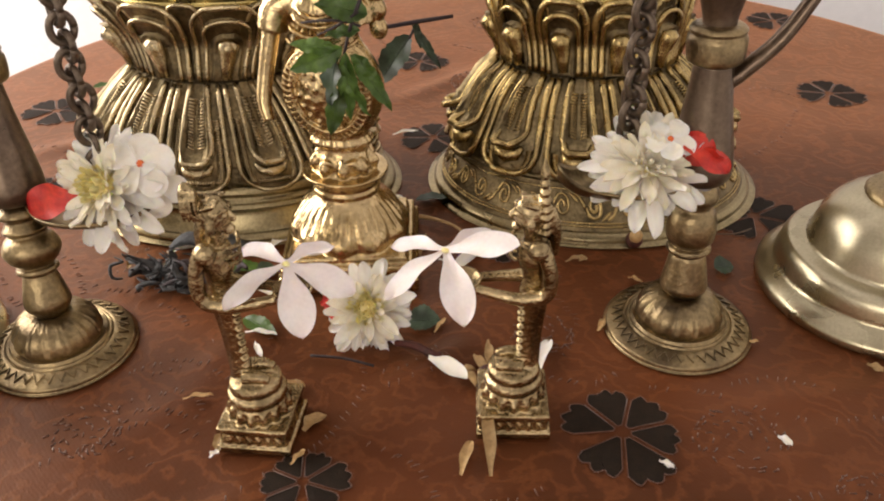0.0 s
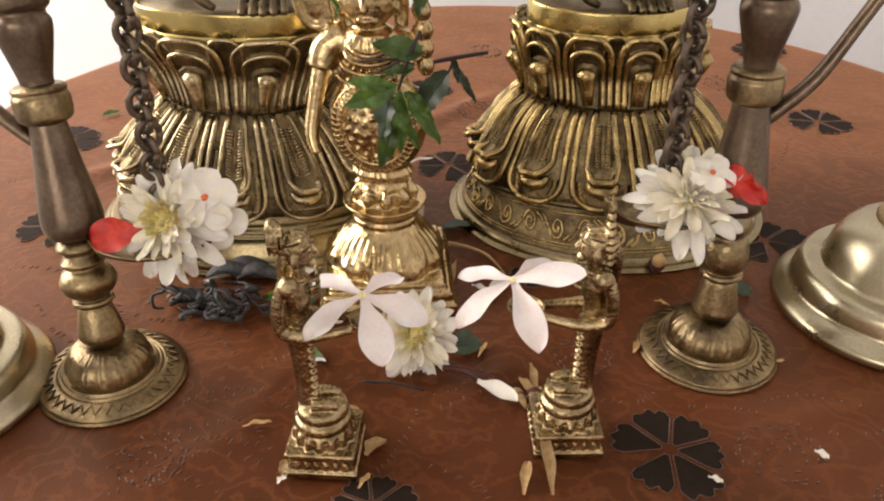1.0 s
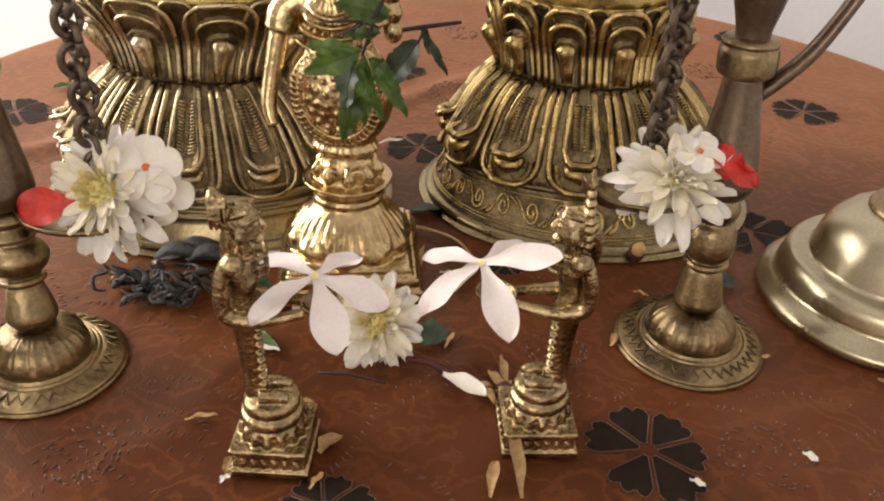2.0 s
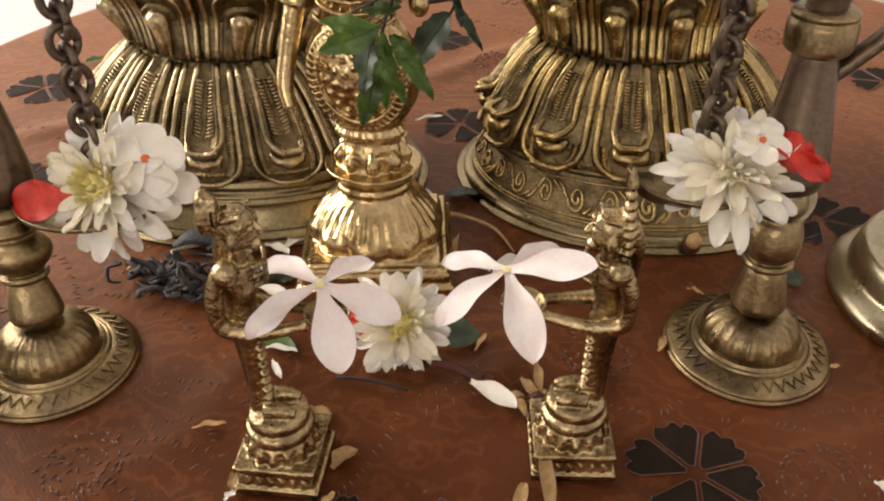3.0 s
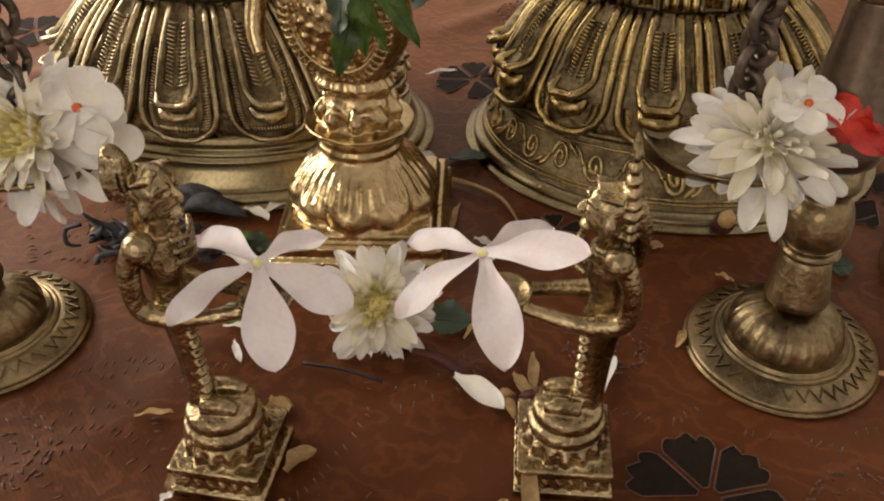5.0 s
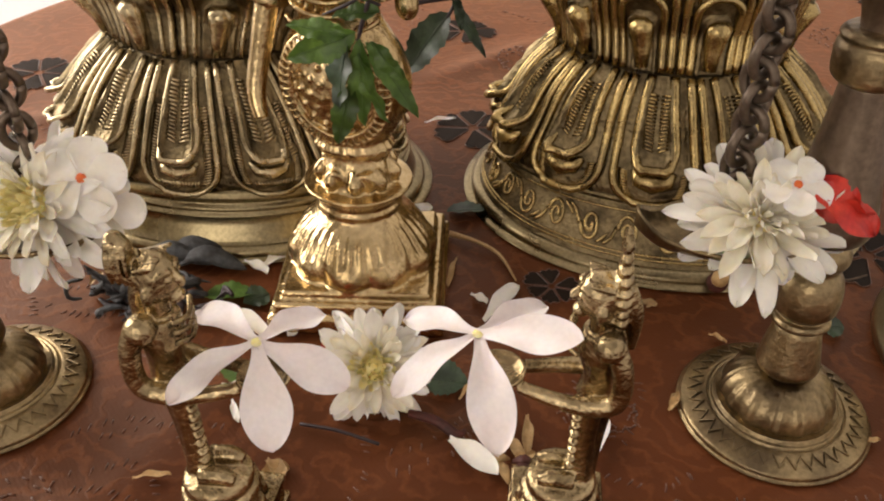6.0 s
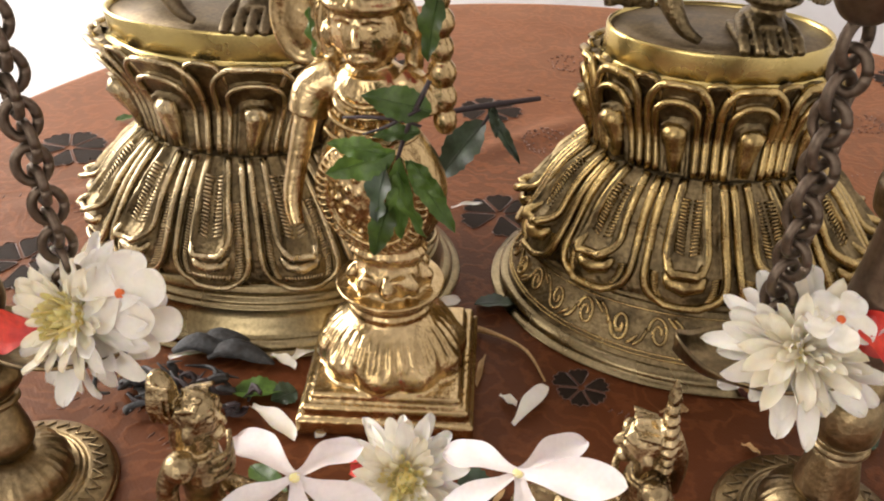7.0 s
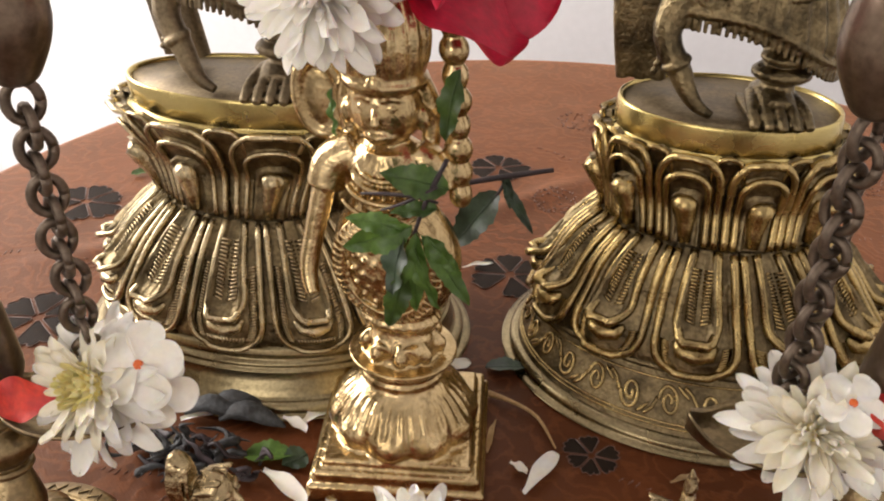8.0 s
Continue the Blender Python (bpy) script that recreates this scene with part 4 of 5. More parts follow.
# ---- the two small lamp-bearing figures ----
def small_figure(name, at, turn, s, hood, tall, label):
    """s: +1 faces along +x, -1 along -x."""
    bm = bmesh.new()

    def p(x, y, z):
        return Vector((s * x, y, z))
    box(bm, (-0.0190, -0.0190, 0.0), (0.0190, 0.0190, 0.0045), 0.0008)
    box(bm, (-0.0172, -0.0172, 0.0035), (0.0172, 0.0172, 0.0125), 0.0012)
    box(bm, (-0.0182, -0.0182, 0.0115), (0.0182, 0.0182, 0.0150), 0.0008)
    # raised strokes on the plinth's faces
    for side in range(4):
        m = pose(0, 0, 0, 0, 0, 90 * side)
        for k in range(6):
            x = -0.0125 + 0.005 * k
            tube(bm, [m @ Vector((x, -0.0172, 0.0055)), m @ Vector((x + 0.001, -0.0180, 0.008)), m @ Vector((x - 0.0008, -0.0172, 0.0105))], 0.0008, 6, 2)
    ped = smooth_profile([(0.0155, 0.0145), (0.0160, 0.018), (0.0148, 0.0215), (0.0138, 0.0232), (0.0150, 0.0250), (0.0146, 0.0275), (0.0128, 0.0292), (0.0134, 0.0315), (0.0116, 0.0345), (0.004, 0.036)], 4)
    q = lathe(ped, 120, 1.0, lambda a, r, z: 1 + 0.06 * math.sin(a * 15) * (1 - step(z, 0.0205, 0.022)))
    tmp = bpy.data.meshes.new("ped")
    q.to_mesh(tmp)
    q.free()
    bm.from_mesh(tmp)
    bpy.data.meshes.remove(tmp)
    # gown, feet and back pleats
    tube(bm, [p(-0.006, 0, 0.033), p(-0.0062, 0, 0.046), p(-0.0068, 0, 0.066), p(-0.008, 0, 0.080)], [0.0058, 0.0044, 0.0046, 0.0060], 16)
    tube(bm, [p(-0.0100, 0.002, 0.034), p(-0.0112, 0.002, 0.055), p(-0.0130, 0.001, 0.080)], [0.0030, 0.0026, 0.0034], 10)
    for k in range(9):
        ball(bm, p(-0.0022, -0.002, 0.042 + 0.0042 * k), (0.0018, 0.0030, 0.0016), 10, 6)
    for y in (-0.005, 0.005):
        tube(bm, [p(-0.004, y, 0.036), p(0.003, y, 0.037), p(0.009, y, 0.0358)], [0.004, 0.0036, 0.0024], 10)
    # torso, shoulders, arms reaching out with an oil bowl
    tube(bm, [p(-0.008, 0, 0.078), p(-0.0085, 0, 0.088), p(-0.0075, 0, 0.098), p(-0.007, 0, 0.106)], [0.0072, 0.0060, 0.0080, 0.0066], 18)
    for y in (-0.0105, 0.0105):
        tube(bm, [p(-0.0100, y * 0.85, 0.107), p(-0.0140, y * 1.0, 0.097), p(-0.0135, y * 1.02, 0.084), p(-0.004, y * 0.95, 0.0805), p(0.006, y * 0.8, 0.0810), p(0.019, y * 0.45, 0.0825)], [0.0040, 0.0036, 0.0036, 0.0034, 0.0028, 0.0024], 12, 6)
        ball(bm, p(-0.0085, y * 0.9, 0.1065), 0.0052, 12, 8)
    for z in (0.0985, 0.1025, 0.1065):
        tube(bm, [p(0.001, -0.007, z + 0.002), p(0.0035, 0, z), p(0.001, 0.007, z + 0.002)], 0.0011, 8, 3)
    bowl = smooth_profile([(0.003, 0.081), (0.007, 0.0822), (0.0095, 0.0855), (0.0086, 0.0858), (0.006, 0.0838), (0.002, 0.083)], 4)
    q = lathe(bowl, 40)
    bmesh.ops.translate(q, verts=q.verts, vec=p(0.026, 0, 0))
    tmp = bpy.data.meshes.new("bowl")
    q.to_mesh(tmp)
    q.free()
    bm.from_mesh(tmp)
    bpy.data.meshes.remove(tmp)
    # head with a bun, or with a beaded crest and a veil
    tube(bm, [p(-0.007, 0, 0.104), p(-0.006, 0, 0.115)], 0.0042, 12, 3)
    ball(bm, p(-0.0042, 0, 0.1205), (0.0070, 0.0068, 0.0088))
    tube(bm, [p(0.0022, 0, 0.1225), p(0.0038, 0, 0.1195), p(0.0030, 0, 0.1180)], [0.0008, 0.0015, 0.0010], 8, 3)
    ball(bm, p(0.0008, 0, 0.1140), (0.0030, 0.0032, 0.0024), 10, 8)
    for y in (-0.0036, 0.0036):
        tube(bm, [p(0.0022, y * 0.5, 0.1238), p(0.0014, y, 0.1245), p(-0.0008, y * 1.6, 0.1235)], 0.0007, 6, 3)
        ball(bm, p(0.0016, y * 0.9, 0.1218), (0.0012, 0.0014, 0.0008), 8, 6)
    for k in range(7):
        a = -1.3 + 2.6 * k / 6
        tube(bm, [p(-0.0005, 0.0066 * math.sin(a), 0.1275 + 0.0010 * math.cos(a)), p(-0.0085, 0.0060 * math.sin(a), 0.1290 - 0.0040 * abs(math.sin(a)))], 0.0008, 6, 2)
    if hood:
        ball(bm, p(-0.0148, 0, 0.1262), (0.0044, 0.0052, 0.0086), 16, 10, pose(0, 0, 0, 0, -10 * s, 0))
        for k in range(4):
            tube(bm, [p(-0.0165 + 0.0022 * k, -0.0048, 0.119), p(-0.0170 + 0.0022 * k, -0.0056, 0.126), p(-0.0160 + 0.0020 * k, -0.0040, 0.133)], 0.0008, 6, 3)
        tube(bm, [p(-0.0100, 0, 0.118), p(-0.0125, 0, 0.110), p(-0.0135, 0, 0.098)], [0.0036, 0.0034, 0.0022], 12)
    else:
        for k in range(8):
            w = (1.0, 1.05, 1.1, 1.1, 1.0, 0.9, 0.75, 0.6)[k]
            ball(bm, p(-0.0118 + 0.0002 * k, -0.001, 0.1115 + 0.0040 * k), (0.0030 * w, 0.0046 * w, 0.0025), 12, 8)
        tube(bm, [p(-0.0105, -0.001, 0.139), p(-0.0103, -0.001, 0.143), p(-0.0100, -0.001, 0.147)], [0.0024, 0.0016, 0.0004], 10)
        tube(bm, [p(-0.0120, 0.001, 0.122), p(-0.0160, 0.001, 0.112), p(-0.0170, 0.001, 0.098)], [0.0040, 0.0036, 0.0018], 12)
    for y in (-0.0070, 0.0070):
        ball(bm, p(-0.0050, y, 0.1170), (0.0020, 0.0018, 0.0032), 10, 8)
    bmesh.ops.scale(bm, vec=(0.96, 0.96, tall), verts=bm.verts)
    ob = part(name, bm, GOLD_DARK)
    ob.matrix_world = pose(*at, 0, 0, turn)
    fuse(ob, 0.00055)
    return tagged(ob, label, "figurine", "small lamp-bearing figurines")


small_figure("lamp_bearer_figurine", (0.1095, 0.467, 0.0), -2, 1, True, 1.05, "small worn brass figurine holding a bowl, on square base")
small_figure("lamp_bearer_figurine", (0.2330, 0.485, 0.0), 3, -1, False, 1.0, "small worn brass figurine with tall crest, on square base")


# ---- branched oil lamps ----
def oil_lamp(at, sway, lean, stem_profile, cone, upper, dish_at, dish_turn, arm_side, label):
    root = thing("oil_lamp", at, label, "oil lamp", "branched oil lamps")
    part("base_plate", lathe(smooth_profile([(0.004, 0.0), (0.0385, 0.0), (0.0400, 0.0012), (0.0398, 0.0030), (0.0375, 0.0042), (0.0300, 0.0068), (0.0290, 0.0060), (0.0280, 0.0078),
                                              (0.0268, 0.0074), (0.0258, 0.0092), (0.0240, 0.0090), (0.010, 0.0092)], 3), 72), LAMP, root)
    # zigzag relief on the base plate's rim
    n = 36
    zig = bmesh.new()
    pts = []
    for i in range(2 * n + 1):
        a = i * math.pi / n
        r, z = (0.0366, 0.0050) if i % 2 else (0.0316, 0.0068)
        pts.append((r * math.cos(a), r * math.sin(a), z))
    tube(zig, pts, 0.0006, 6, 1)
    part("zigzag_band", zig, LAMP, root)
    part("dome", lathe(smooth_profile([(0.0232, 0.0088), (0.0238, 0.0120), (0.0222, 0.0175), (0.0180, 0.0225), (0.0120, 0.0252), (0.006, 0.0256)], 6), 144, 1,
                       lambda a, r, z: 1 - 0.075 * hump(math.sin(a * 7), 0, 0.16) * step(z, 0.009, 0.014) + 0.02 * math.cos(a * 14)), LAMP, root, "fluted brass dome")
    tilt = Matrix.Translation((0, 0, 0.025)) @ pose(0, 0, 0, -lean, sway, 0) @ Matrix.Translation((0, 0, -0.025))

    def on_stem(name, bm, mat, lab=""):
        bmesh.ops.transform(bm, matrix=tilt, verts=bm.verts)
        return part(name, bm, mat, root, lab)
    on_stem("lower_stem", lathe(smooth_profile(stem_profile, 5), 48), LAMP)
    on_stem("cone_stem", lathe(smooth_profile(cone, 5), 48), STEM, "brown oxidised tapering stem")
    cz = cone[-1][1]
    collar = bmesh.new()
    lathe(smooth_profile([(0.009, cz - 0.002), (0.0125, cz), (0.0138, cz + 0.003), (0.0140, cz + 0.011), (0.0128, cz + 0.0135), (0.0135, cz + 0.0155), (0.0115, cz + 0.0175), (0.008, cz + 0.018)], 3), 48, bm=collar)
    on_stem("collar", collar, LAMP, "worn ribbed brass collar")
    on_stem("upper_stem", lathe(smooth_profile([(r, cz + z) for r, z in upper], 5), 48), STEM)
    # curved arm sweeping up and out from below the collar
    arm = bmesh.new()
    x = arm_side
    tube(arm, [(x * 0.004, 0, cz - 0.014), (x * 0.014, 0.001, cz - 0.006), (x * 0.030, 0.002, cz + 0.010), (x * 0.044, 0.003, cz + 0.034), (x * 0.056, 0.003, cz + 0.062), (x * 0.052, 0.003, cz + 0.092), (x * 0.028, 0.002, cz + 0.108), (x * 0.004, 0, cz + 0.106)],
         [0.0050, 0.0052, 0.0048, 0.0044, 0.0044, 0.0040, 0.0036, 0.0040], 12, 6, 0.75)
    on_stem("curved_arm", arm, STEM)
    # leaf-shaped oil dish with a raised rim
    dish = bmesh.new()
    long, wide = 0.072, 0.0200

    def sheet(u, v):
        k = v * 2 - 1
        w = wide * (max(0.0, math.sin(math.pi * min(1, u ** 0.85))) ** 0.75) + 0.0008
        rim = abs(k) ** 3 * 0.007 + max(0, (u - 0.8) / 0.2) ** 2 * 0.008 + (0.006 * max(0, 1 - u / 0.12))
        return Vector((u * long, k * w, rim))
    top = grid(dish, sheet, 30, 16)
    under = grid(dish, lambda u, v: sheet(u, v) + Vector((0, 0, -0.0022)), 30, 16)
    for a, b in ((top[0], under[0]), (top[-1], under[-1]), ([r[0] for r in top], [r[0] for r in under]), ([r[-1] for r in top], [r[-1] for r in under])):
        for i in range(len(a) - 1):
            dish.faces.new((a[i], a[i + 1], b[i + 1], b[i]))
    bmesh.ops.transform(dish, matrix=pose(*dish_at, 0, 0, dish_turn), verts=dish.verts)
    part("oil_dish", dish, LAMP, root, "leaf-shaped brass oil dish")
    return root


UPPER = [(0.008, 0.016), (0.0085, 0.022), (0.0125, 0.038), (0.0140, 0.047), (0.0120, 0.052), (0.0150, 0.056), (0.0150, 0.066), (0.0115, 0.072), (0.0105, 0.09), (0.0120, 0.104), (0.0085, 0.115), (0.002, 0.124)]
oil_lamp((-0.021, 0.522, 0.0), -5.5, 11.0,
         [(0.008, 0.024), (0.0095, 0.0262), (0.0122, 0.0305), (0.0118, 0.036), (0.0092, 0.0465), (0.0085, 0.0490), (0.0110, 0.0508), (0.0106, 0.0530), (0.0090, 0.0540), (0.0130, 0.0580),
          (0.0150, 0.0635), (0.0128, 0.0690), (0.0095, 0.0720), (0.0118, 0.0745), (0.0105, 0.0770), (0.0090, 0.0800), (0.0122, 0.0830), (0.0110, 0.0860), (0.0085, 0.0885), (0.008, 0.090)],
         [(0.008, 0.0885), (0.0128, 0.0900), (0.0155, 0.0950), (0.0158, 0.1010), (0.0140, 0.115), (0.0110, 0.135), (0.0090, 0.152)],
         UPPER, (0.000, 0.010, 0.082), 2, -1, "tall brass oil lamp with curved arm and flower on its dish")
oil_lamp((0.326, 0.560, 0.0), -1.0, 3.0,
         [(0.008, 0.024), (0.0098, 0.0262), (0.0128, 0.0300), (0.0122, 0.035), (0.0098, 0.0485), (0.0090, 0.0515), (0.0118, 0.0535), (0.0112, 0.0560), (0.0095, 0.0572), (0.0125, 0.0610),
          (0.0130, 0.0690), (0.0115, 0.0760), (0.0090, 0.0800), (0.0118, 0.0850), (0.0110, 0.0900), (0.0085, 0.0945), (0.008, 0.096)],
         [(0.008, 0.0945), (0.0130, 0.0955), (0.0158, 0.1000), (0.0160, 0.1060), (0.0142, 0.120), (0.0112, 0.140), (0.0092, 0.158)],
         UPPER, (-0.002, 0.002, 0.092), 186, 1, "tall brass oil lamp with leaf dish, curved arm and flower")


def chain(at, top, count_group):
    """A hanging chain of oval links with a pear-shaped drop above it."""
    root = thing("hanging_chain", at, "dark brown metal curb chain hanging to the oil dish", "chain", count_group)
    bm = bmesh.new()
    n = 20
    loop = [(0.0054 * math.cos(a), 0, 0.0071 * math.sin(a)) for a in (i * math.tau / n for i in range(n + 1))]
    tube(bm, loop, 0.0019, 8, 1)
    me = finish(bm, CHAIN, "link")
    z, k = 0.0, 0
    while z < top - at[2]:
        link = part("link", me, CHAIN, root)
        link.matrix_basis = pose(0.0006 * math.sin(k * 1.7), 0.0006 * math.cos(k * 2.3), z, 0, 4 * math.sin(k), 38 if k % 2 else -38)
        z += 0.0088
        k += 1
    drop = lathe(smooth_profile([(0.003, z - 0.003), (0.0075, z), (0.0135, z + 0.012), (0.0150, z + 0.024), (0.0115, z + 0.040), (0.006, z + 0.052), (0.002, z + 0.058)], 5), 36)
    part("pear_drop", drop, STEM, root, "pear-shaped brown brass drop")
    bar = bmesh.new()
    tube(bar, [(0, 0, z + 0.05), (0, 0.0, z + 0.075), (-0.002, 0.002, z + 0.09)], 0.0022, 8, 3)
    part("hook", bar, CHAIN, root)
    return root


chain((0.019, 0.541, 0.100), 0.222, "lamp chains")
chain((0.287, 0.562, 0.104), 0.226, "lamp chains")


# ---- bells ----
def bell(at, scale, label):
    root = thing("brass_bell", at, label, "bell", "brass bells")
    shape = [(0.066, 0.0), (0.0735, 0.0), (0.0745, 0.003), (0.0735, 0.006), (0.0690, 0.010), (0.0650, 0.013), (0.0640, 0.017), (0.0625, 0.023), (0.0600, 0.0265), (0.0575, 0.0278), (0.0530, 0.0285),
             (0.0495, 0.0295), (0.0480, 0.034), (0.0445, 0.045), (0.0380, 0.054), (0.0290, 0.0605), (0.0230, 0.0625), (0.010, 0.0635)]
    part("bell_body", lathe([(r * scale, z * scale) for r, z in smooth_profile(shape, 4)], 96), BELL, root)
    part("ring", lathe([(r * scale, z * scale) for r, z in smooth_profile([(0.012, 0.061), (0.0240, 0.0615), (0.0245, 0.0645), (0.0215, 0.0665), (0.012, 0.067)], 4)], 64, 1,
                       lambda a, r, z: 1 + 0.012 * math.sin(a * 40)), LAMP, root, "beaded brass ring")
    part("knob", lathe([(r * scale, z * scale) for r, z in smooth_profile([(0.010, 0.066), (0.0115, 0.069), (0.0135, 0.075), (0.0120, 0.082), (0.0070, 0.086), (0.0082, 0.090), (0.0110, 0.097), (0.0075, 0.105), (0.002, 0.108)], 4)], 40), BELL, root)
    return root


bell((0.456, 0.608, 0.0), 1.0, "satin brass stepped bell standing on the cloth")
bell((-0.119, 0.508, 0.0), 0.88, "smaller satin brass stepped bell standing on the cloth")


# ---- flowers ----
def petal_mesh(name, long, wide, mat, curl=0.25, cup=0.2, blunt=0.6, wave=0.0, nu=6, nv=9, root=0.25, notch=0.0, taper=0.62, sharp=2.2):
    """A thin petal along +x, curling down towards its tip, cupped across."""
    bm = bmesh.new()

    def f(u, v):
        k = u * 2 - 1
        v = 1 - (1 - v) ** 1.5
        body = root + (1 - root) * step(v, 0.0, blunt)
        tip = max(0.0, 1 - max(0.0, (v - taper) / (1 - taper)) ** sharp) ** (0.5 if sharp > 2 else 0.7)
        w = wide / 2 * body * tip + 0.0001
        reach = v * long * (1 - notch * hump(k, 0, 0.35) * step(v, 0.8, 1))
        z = -curl * long * v * v + cup * wide * k * k * (0.5 + 0.5 * v) * tip + wave * math.sin(v * 11 + k * 3) * abs(k)
        return Vector((reach, k * w, z))
    grid(bm, f, nu, nv)
    me = finish(bm, mat, name)
    return me


def frame_to(direction):
    z = Vector(direction).normalized()
    x = (Vector((1, 0, 0)) - z * z.x).normalized()
    return Matrix((x, z.cross(x), z)).transposed().to_4x4()


MUM_PETALS = [petal_mesh("petal", 0.0255, w, WHITE_PETAL, c, 0.34, 0.7, nu=5, nv=9, root=0.3, notch=n, wave=0.0006) for c, w, n in ((0.05, 0.0068, 0.0), (0.22, 0.0078, 0.14), (0.42, 0.0062, 0.08), (-0.12, 0.0072, 0.12))]
MUM_MID = [petal_mesh("petal", 0.0255, w, IVORY, c, 0.36, 0.7, nu=5, nv=9, root=0.3, notch=n, wave=0.0007) for c, w, n in ((0.10, 0.0066, 0.1), (0.30, 0.0074, 0.0), (-0.15, 0.0062, 0.12))]
MUM_INNER = [petal_mesh("petal", 0.0150, 0.0050, CREAM, c, 0.4, 0.7, nu=4, nv=7) for c in (-0.25, -0.05)]


def chrysanthemum(at, facing, size, label, inner=True, seed=1, count=(30, 26, 22, 17, 12), ivory=True):
    root = new("chrysanthemum")
    root.empty_display_size = 0.01
    root.matrix_world = Matrix.Translation(at) @ frame_to(facing)
    tagged(root, label, "flower", "white chrysanthemums")
    rng = random.Random(seed)
    base = ball(bmesh.new(), (0, 0, -0.006), (0.006 * size, 0.006 * size, 0.005 * size), 12, 8)
    part("calyx", base, LEAF, root)
    for ring, n in enumerate(count):
        for k in range(n):
            a = 360 * (k + 0.5 * (ring % 2)) / n + rng.uniform(-7, 7)
            up = (-4, 10, 26, 44, 62)[ring] + rng.uniform(-20, 16)
            s = size * ((1.16, 1.08, 0.94, 0.72, 0.85) if inner else (1.16, 1.08, 0.96, 0.82, 0.66))[ring] * rng.uniform(0.70, 1.14)
            me = rng.choice(MUM_PETALS if ring < 2 or not ivory else MUM_MID if ring < 4 or not inner else MUM_INNER)
            ob = part("petal", me, WHITE_PETAL, root)
            ob.matrix_basis = pose(0, 0, 0.0012 * ring, 0, 0, a) @ pose(0.003 * size, 0, 0, rng.uniform(-28, 28), -up, 0) @ Matrix.Scale(s, 4)
    if inner:
        part("heart", ball(bmesh.new(), (0, 0, 0.0045 * size), (0.0090 * size, 0.0090 * size, 0.0075 * size), 16, 10), CREAM, root, "pale yellow flower heart")
        for k in range(44):
            r = 0.0085 * size * math.sqrt(k / 44)
            a = k * 137.5
            ob = part("floret", rng.choice(MUM_INNER), CREAM, root)
            ob.matrix_basis = pose(r * math.cos(radians(a)), r * math.sin(radians(a)), 0.0085 * size - 30 * r * r, 0, 0, a) @ pose(0, 0, 0, rng.uniform(-20, 20), -78 + 3200 * r + rng.uniform(-10, 10), 0) @ Matrix.Scale(size * rng.uniform(0.40, 0.62), 4)
    else:
        part("heart", ball(bmesh.new(), (0, 0, 0.0040 * size), (0.0060 * size, 0.0060 * size, 0.0050 * size), 16, 10), CREAM, root)
        for k in range(22):
            a = k * 137.5
            ob = part("inner_petal", rng.choice(MUM_MID if ivory else MUM_PETALS), IVORY, root)
            ob.matrix_basis = pose(0, 0, 0.006 * size, 0, 0, a) @ pose(0.001, 0, 0, rng.uniform(-30, 30), -rng.uniform(55, 84), 0) @ Matrix.Scale(size * rng.uniform(0.36, 0.55), 4)
    return root


chrysanthemum((0.151, 0.543, 0.018), (0.10, -0.74, 0.68), 0.88, "white chrysanthemum with pale yellow heart lying on the cloth", seed=3)
chrysanthemum((0.026, 0.532, 0.099), (-0.22, -0.76, 0.60), 0.95, "white chrysanthemum with yellow heart resting on a lamp dish", seed=5)
chrysanthemum((0.296, 0.553, 0.105), (0.05, -0.68, 0.73), 1.0, "white chrysanthemum with creamy petals resting on a lamp dish", inner=False, seed=8, count=(30, 26, 20, 16, 12))
chrysanthemum((0.104, 0.604, 0.240), (-0.25, -0.80, 0.30), 1.0, "full white flower set on the golden statue's crown", inner=False, seed=12, count=(32, 30, 26, 22, 18), ivory=False)


def five_petals(name, at, facing, turn, long, wide, mat, label, droops, twist=14.0, heart=CREAM, heart_size=0.0022, curl=0.22, category="flower", group="", blunt=0.55, notch=0.0, angles=(0, 72, 144, 216, 288), lengths=(0.94, 1.04, 1.0, 0.97, 1.05)):
    root = new(name)
    root.empty_display_size = 0.01
    root.matrix_world = Matrix.Translation(at) @ frame_to(facing) @ pose(0, 0, 0, 0, 0, turn)
    tagged(root, label, category, group)
    for k, droop in enumerate(droops):
        me = petal_mesh("petal", long * lengths[k], wide * (1.0, 0.95, 1.06)[k % 3], mat, curl * (0.8, 1.1, 1.0, 1.3, 0.9)[k % 5], 0.12, blunt, 0.0006, 8, 14, 0.22, notch)
        ob = part("petal", me, mat, root)
        ob.matrix_basis = pose(0, 0, 0, 0, 0, angles[k]) @ pose(0.0006, 0, 0, twist, droop, 0)
    part("heart", ball(bmesh.new(), (0, 0, 0.0004), (heart_size, heart_size, heart_size * 0.6), 12, 8), heart, root)
    return root


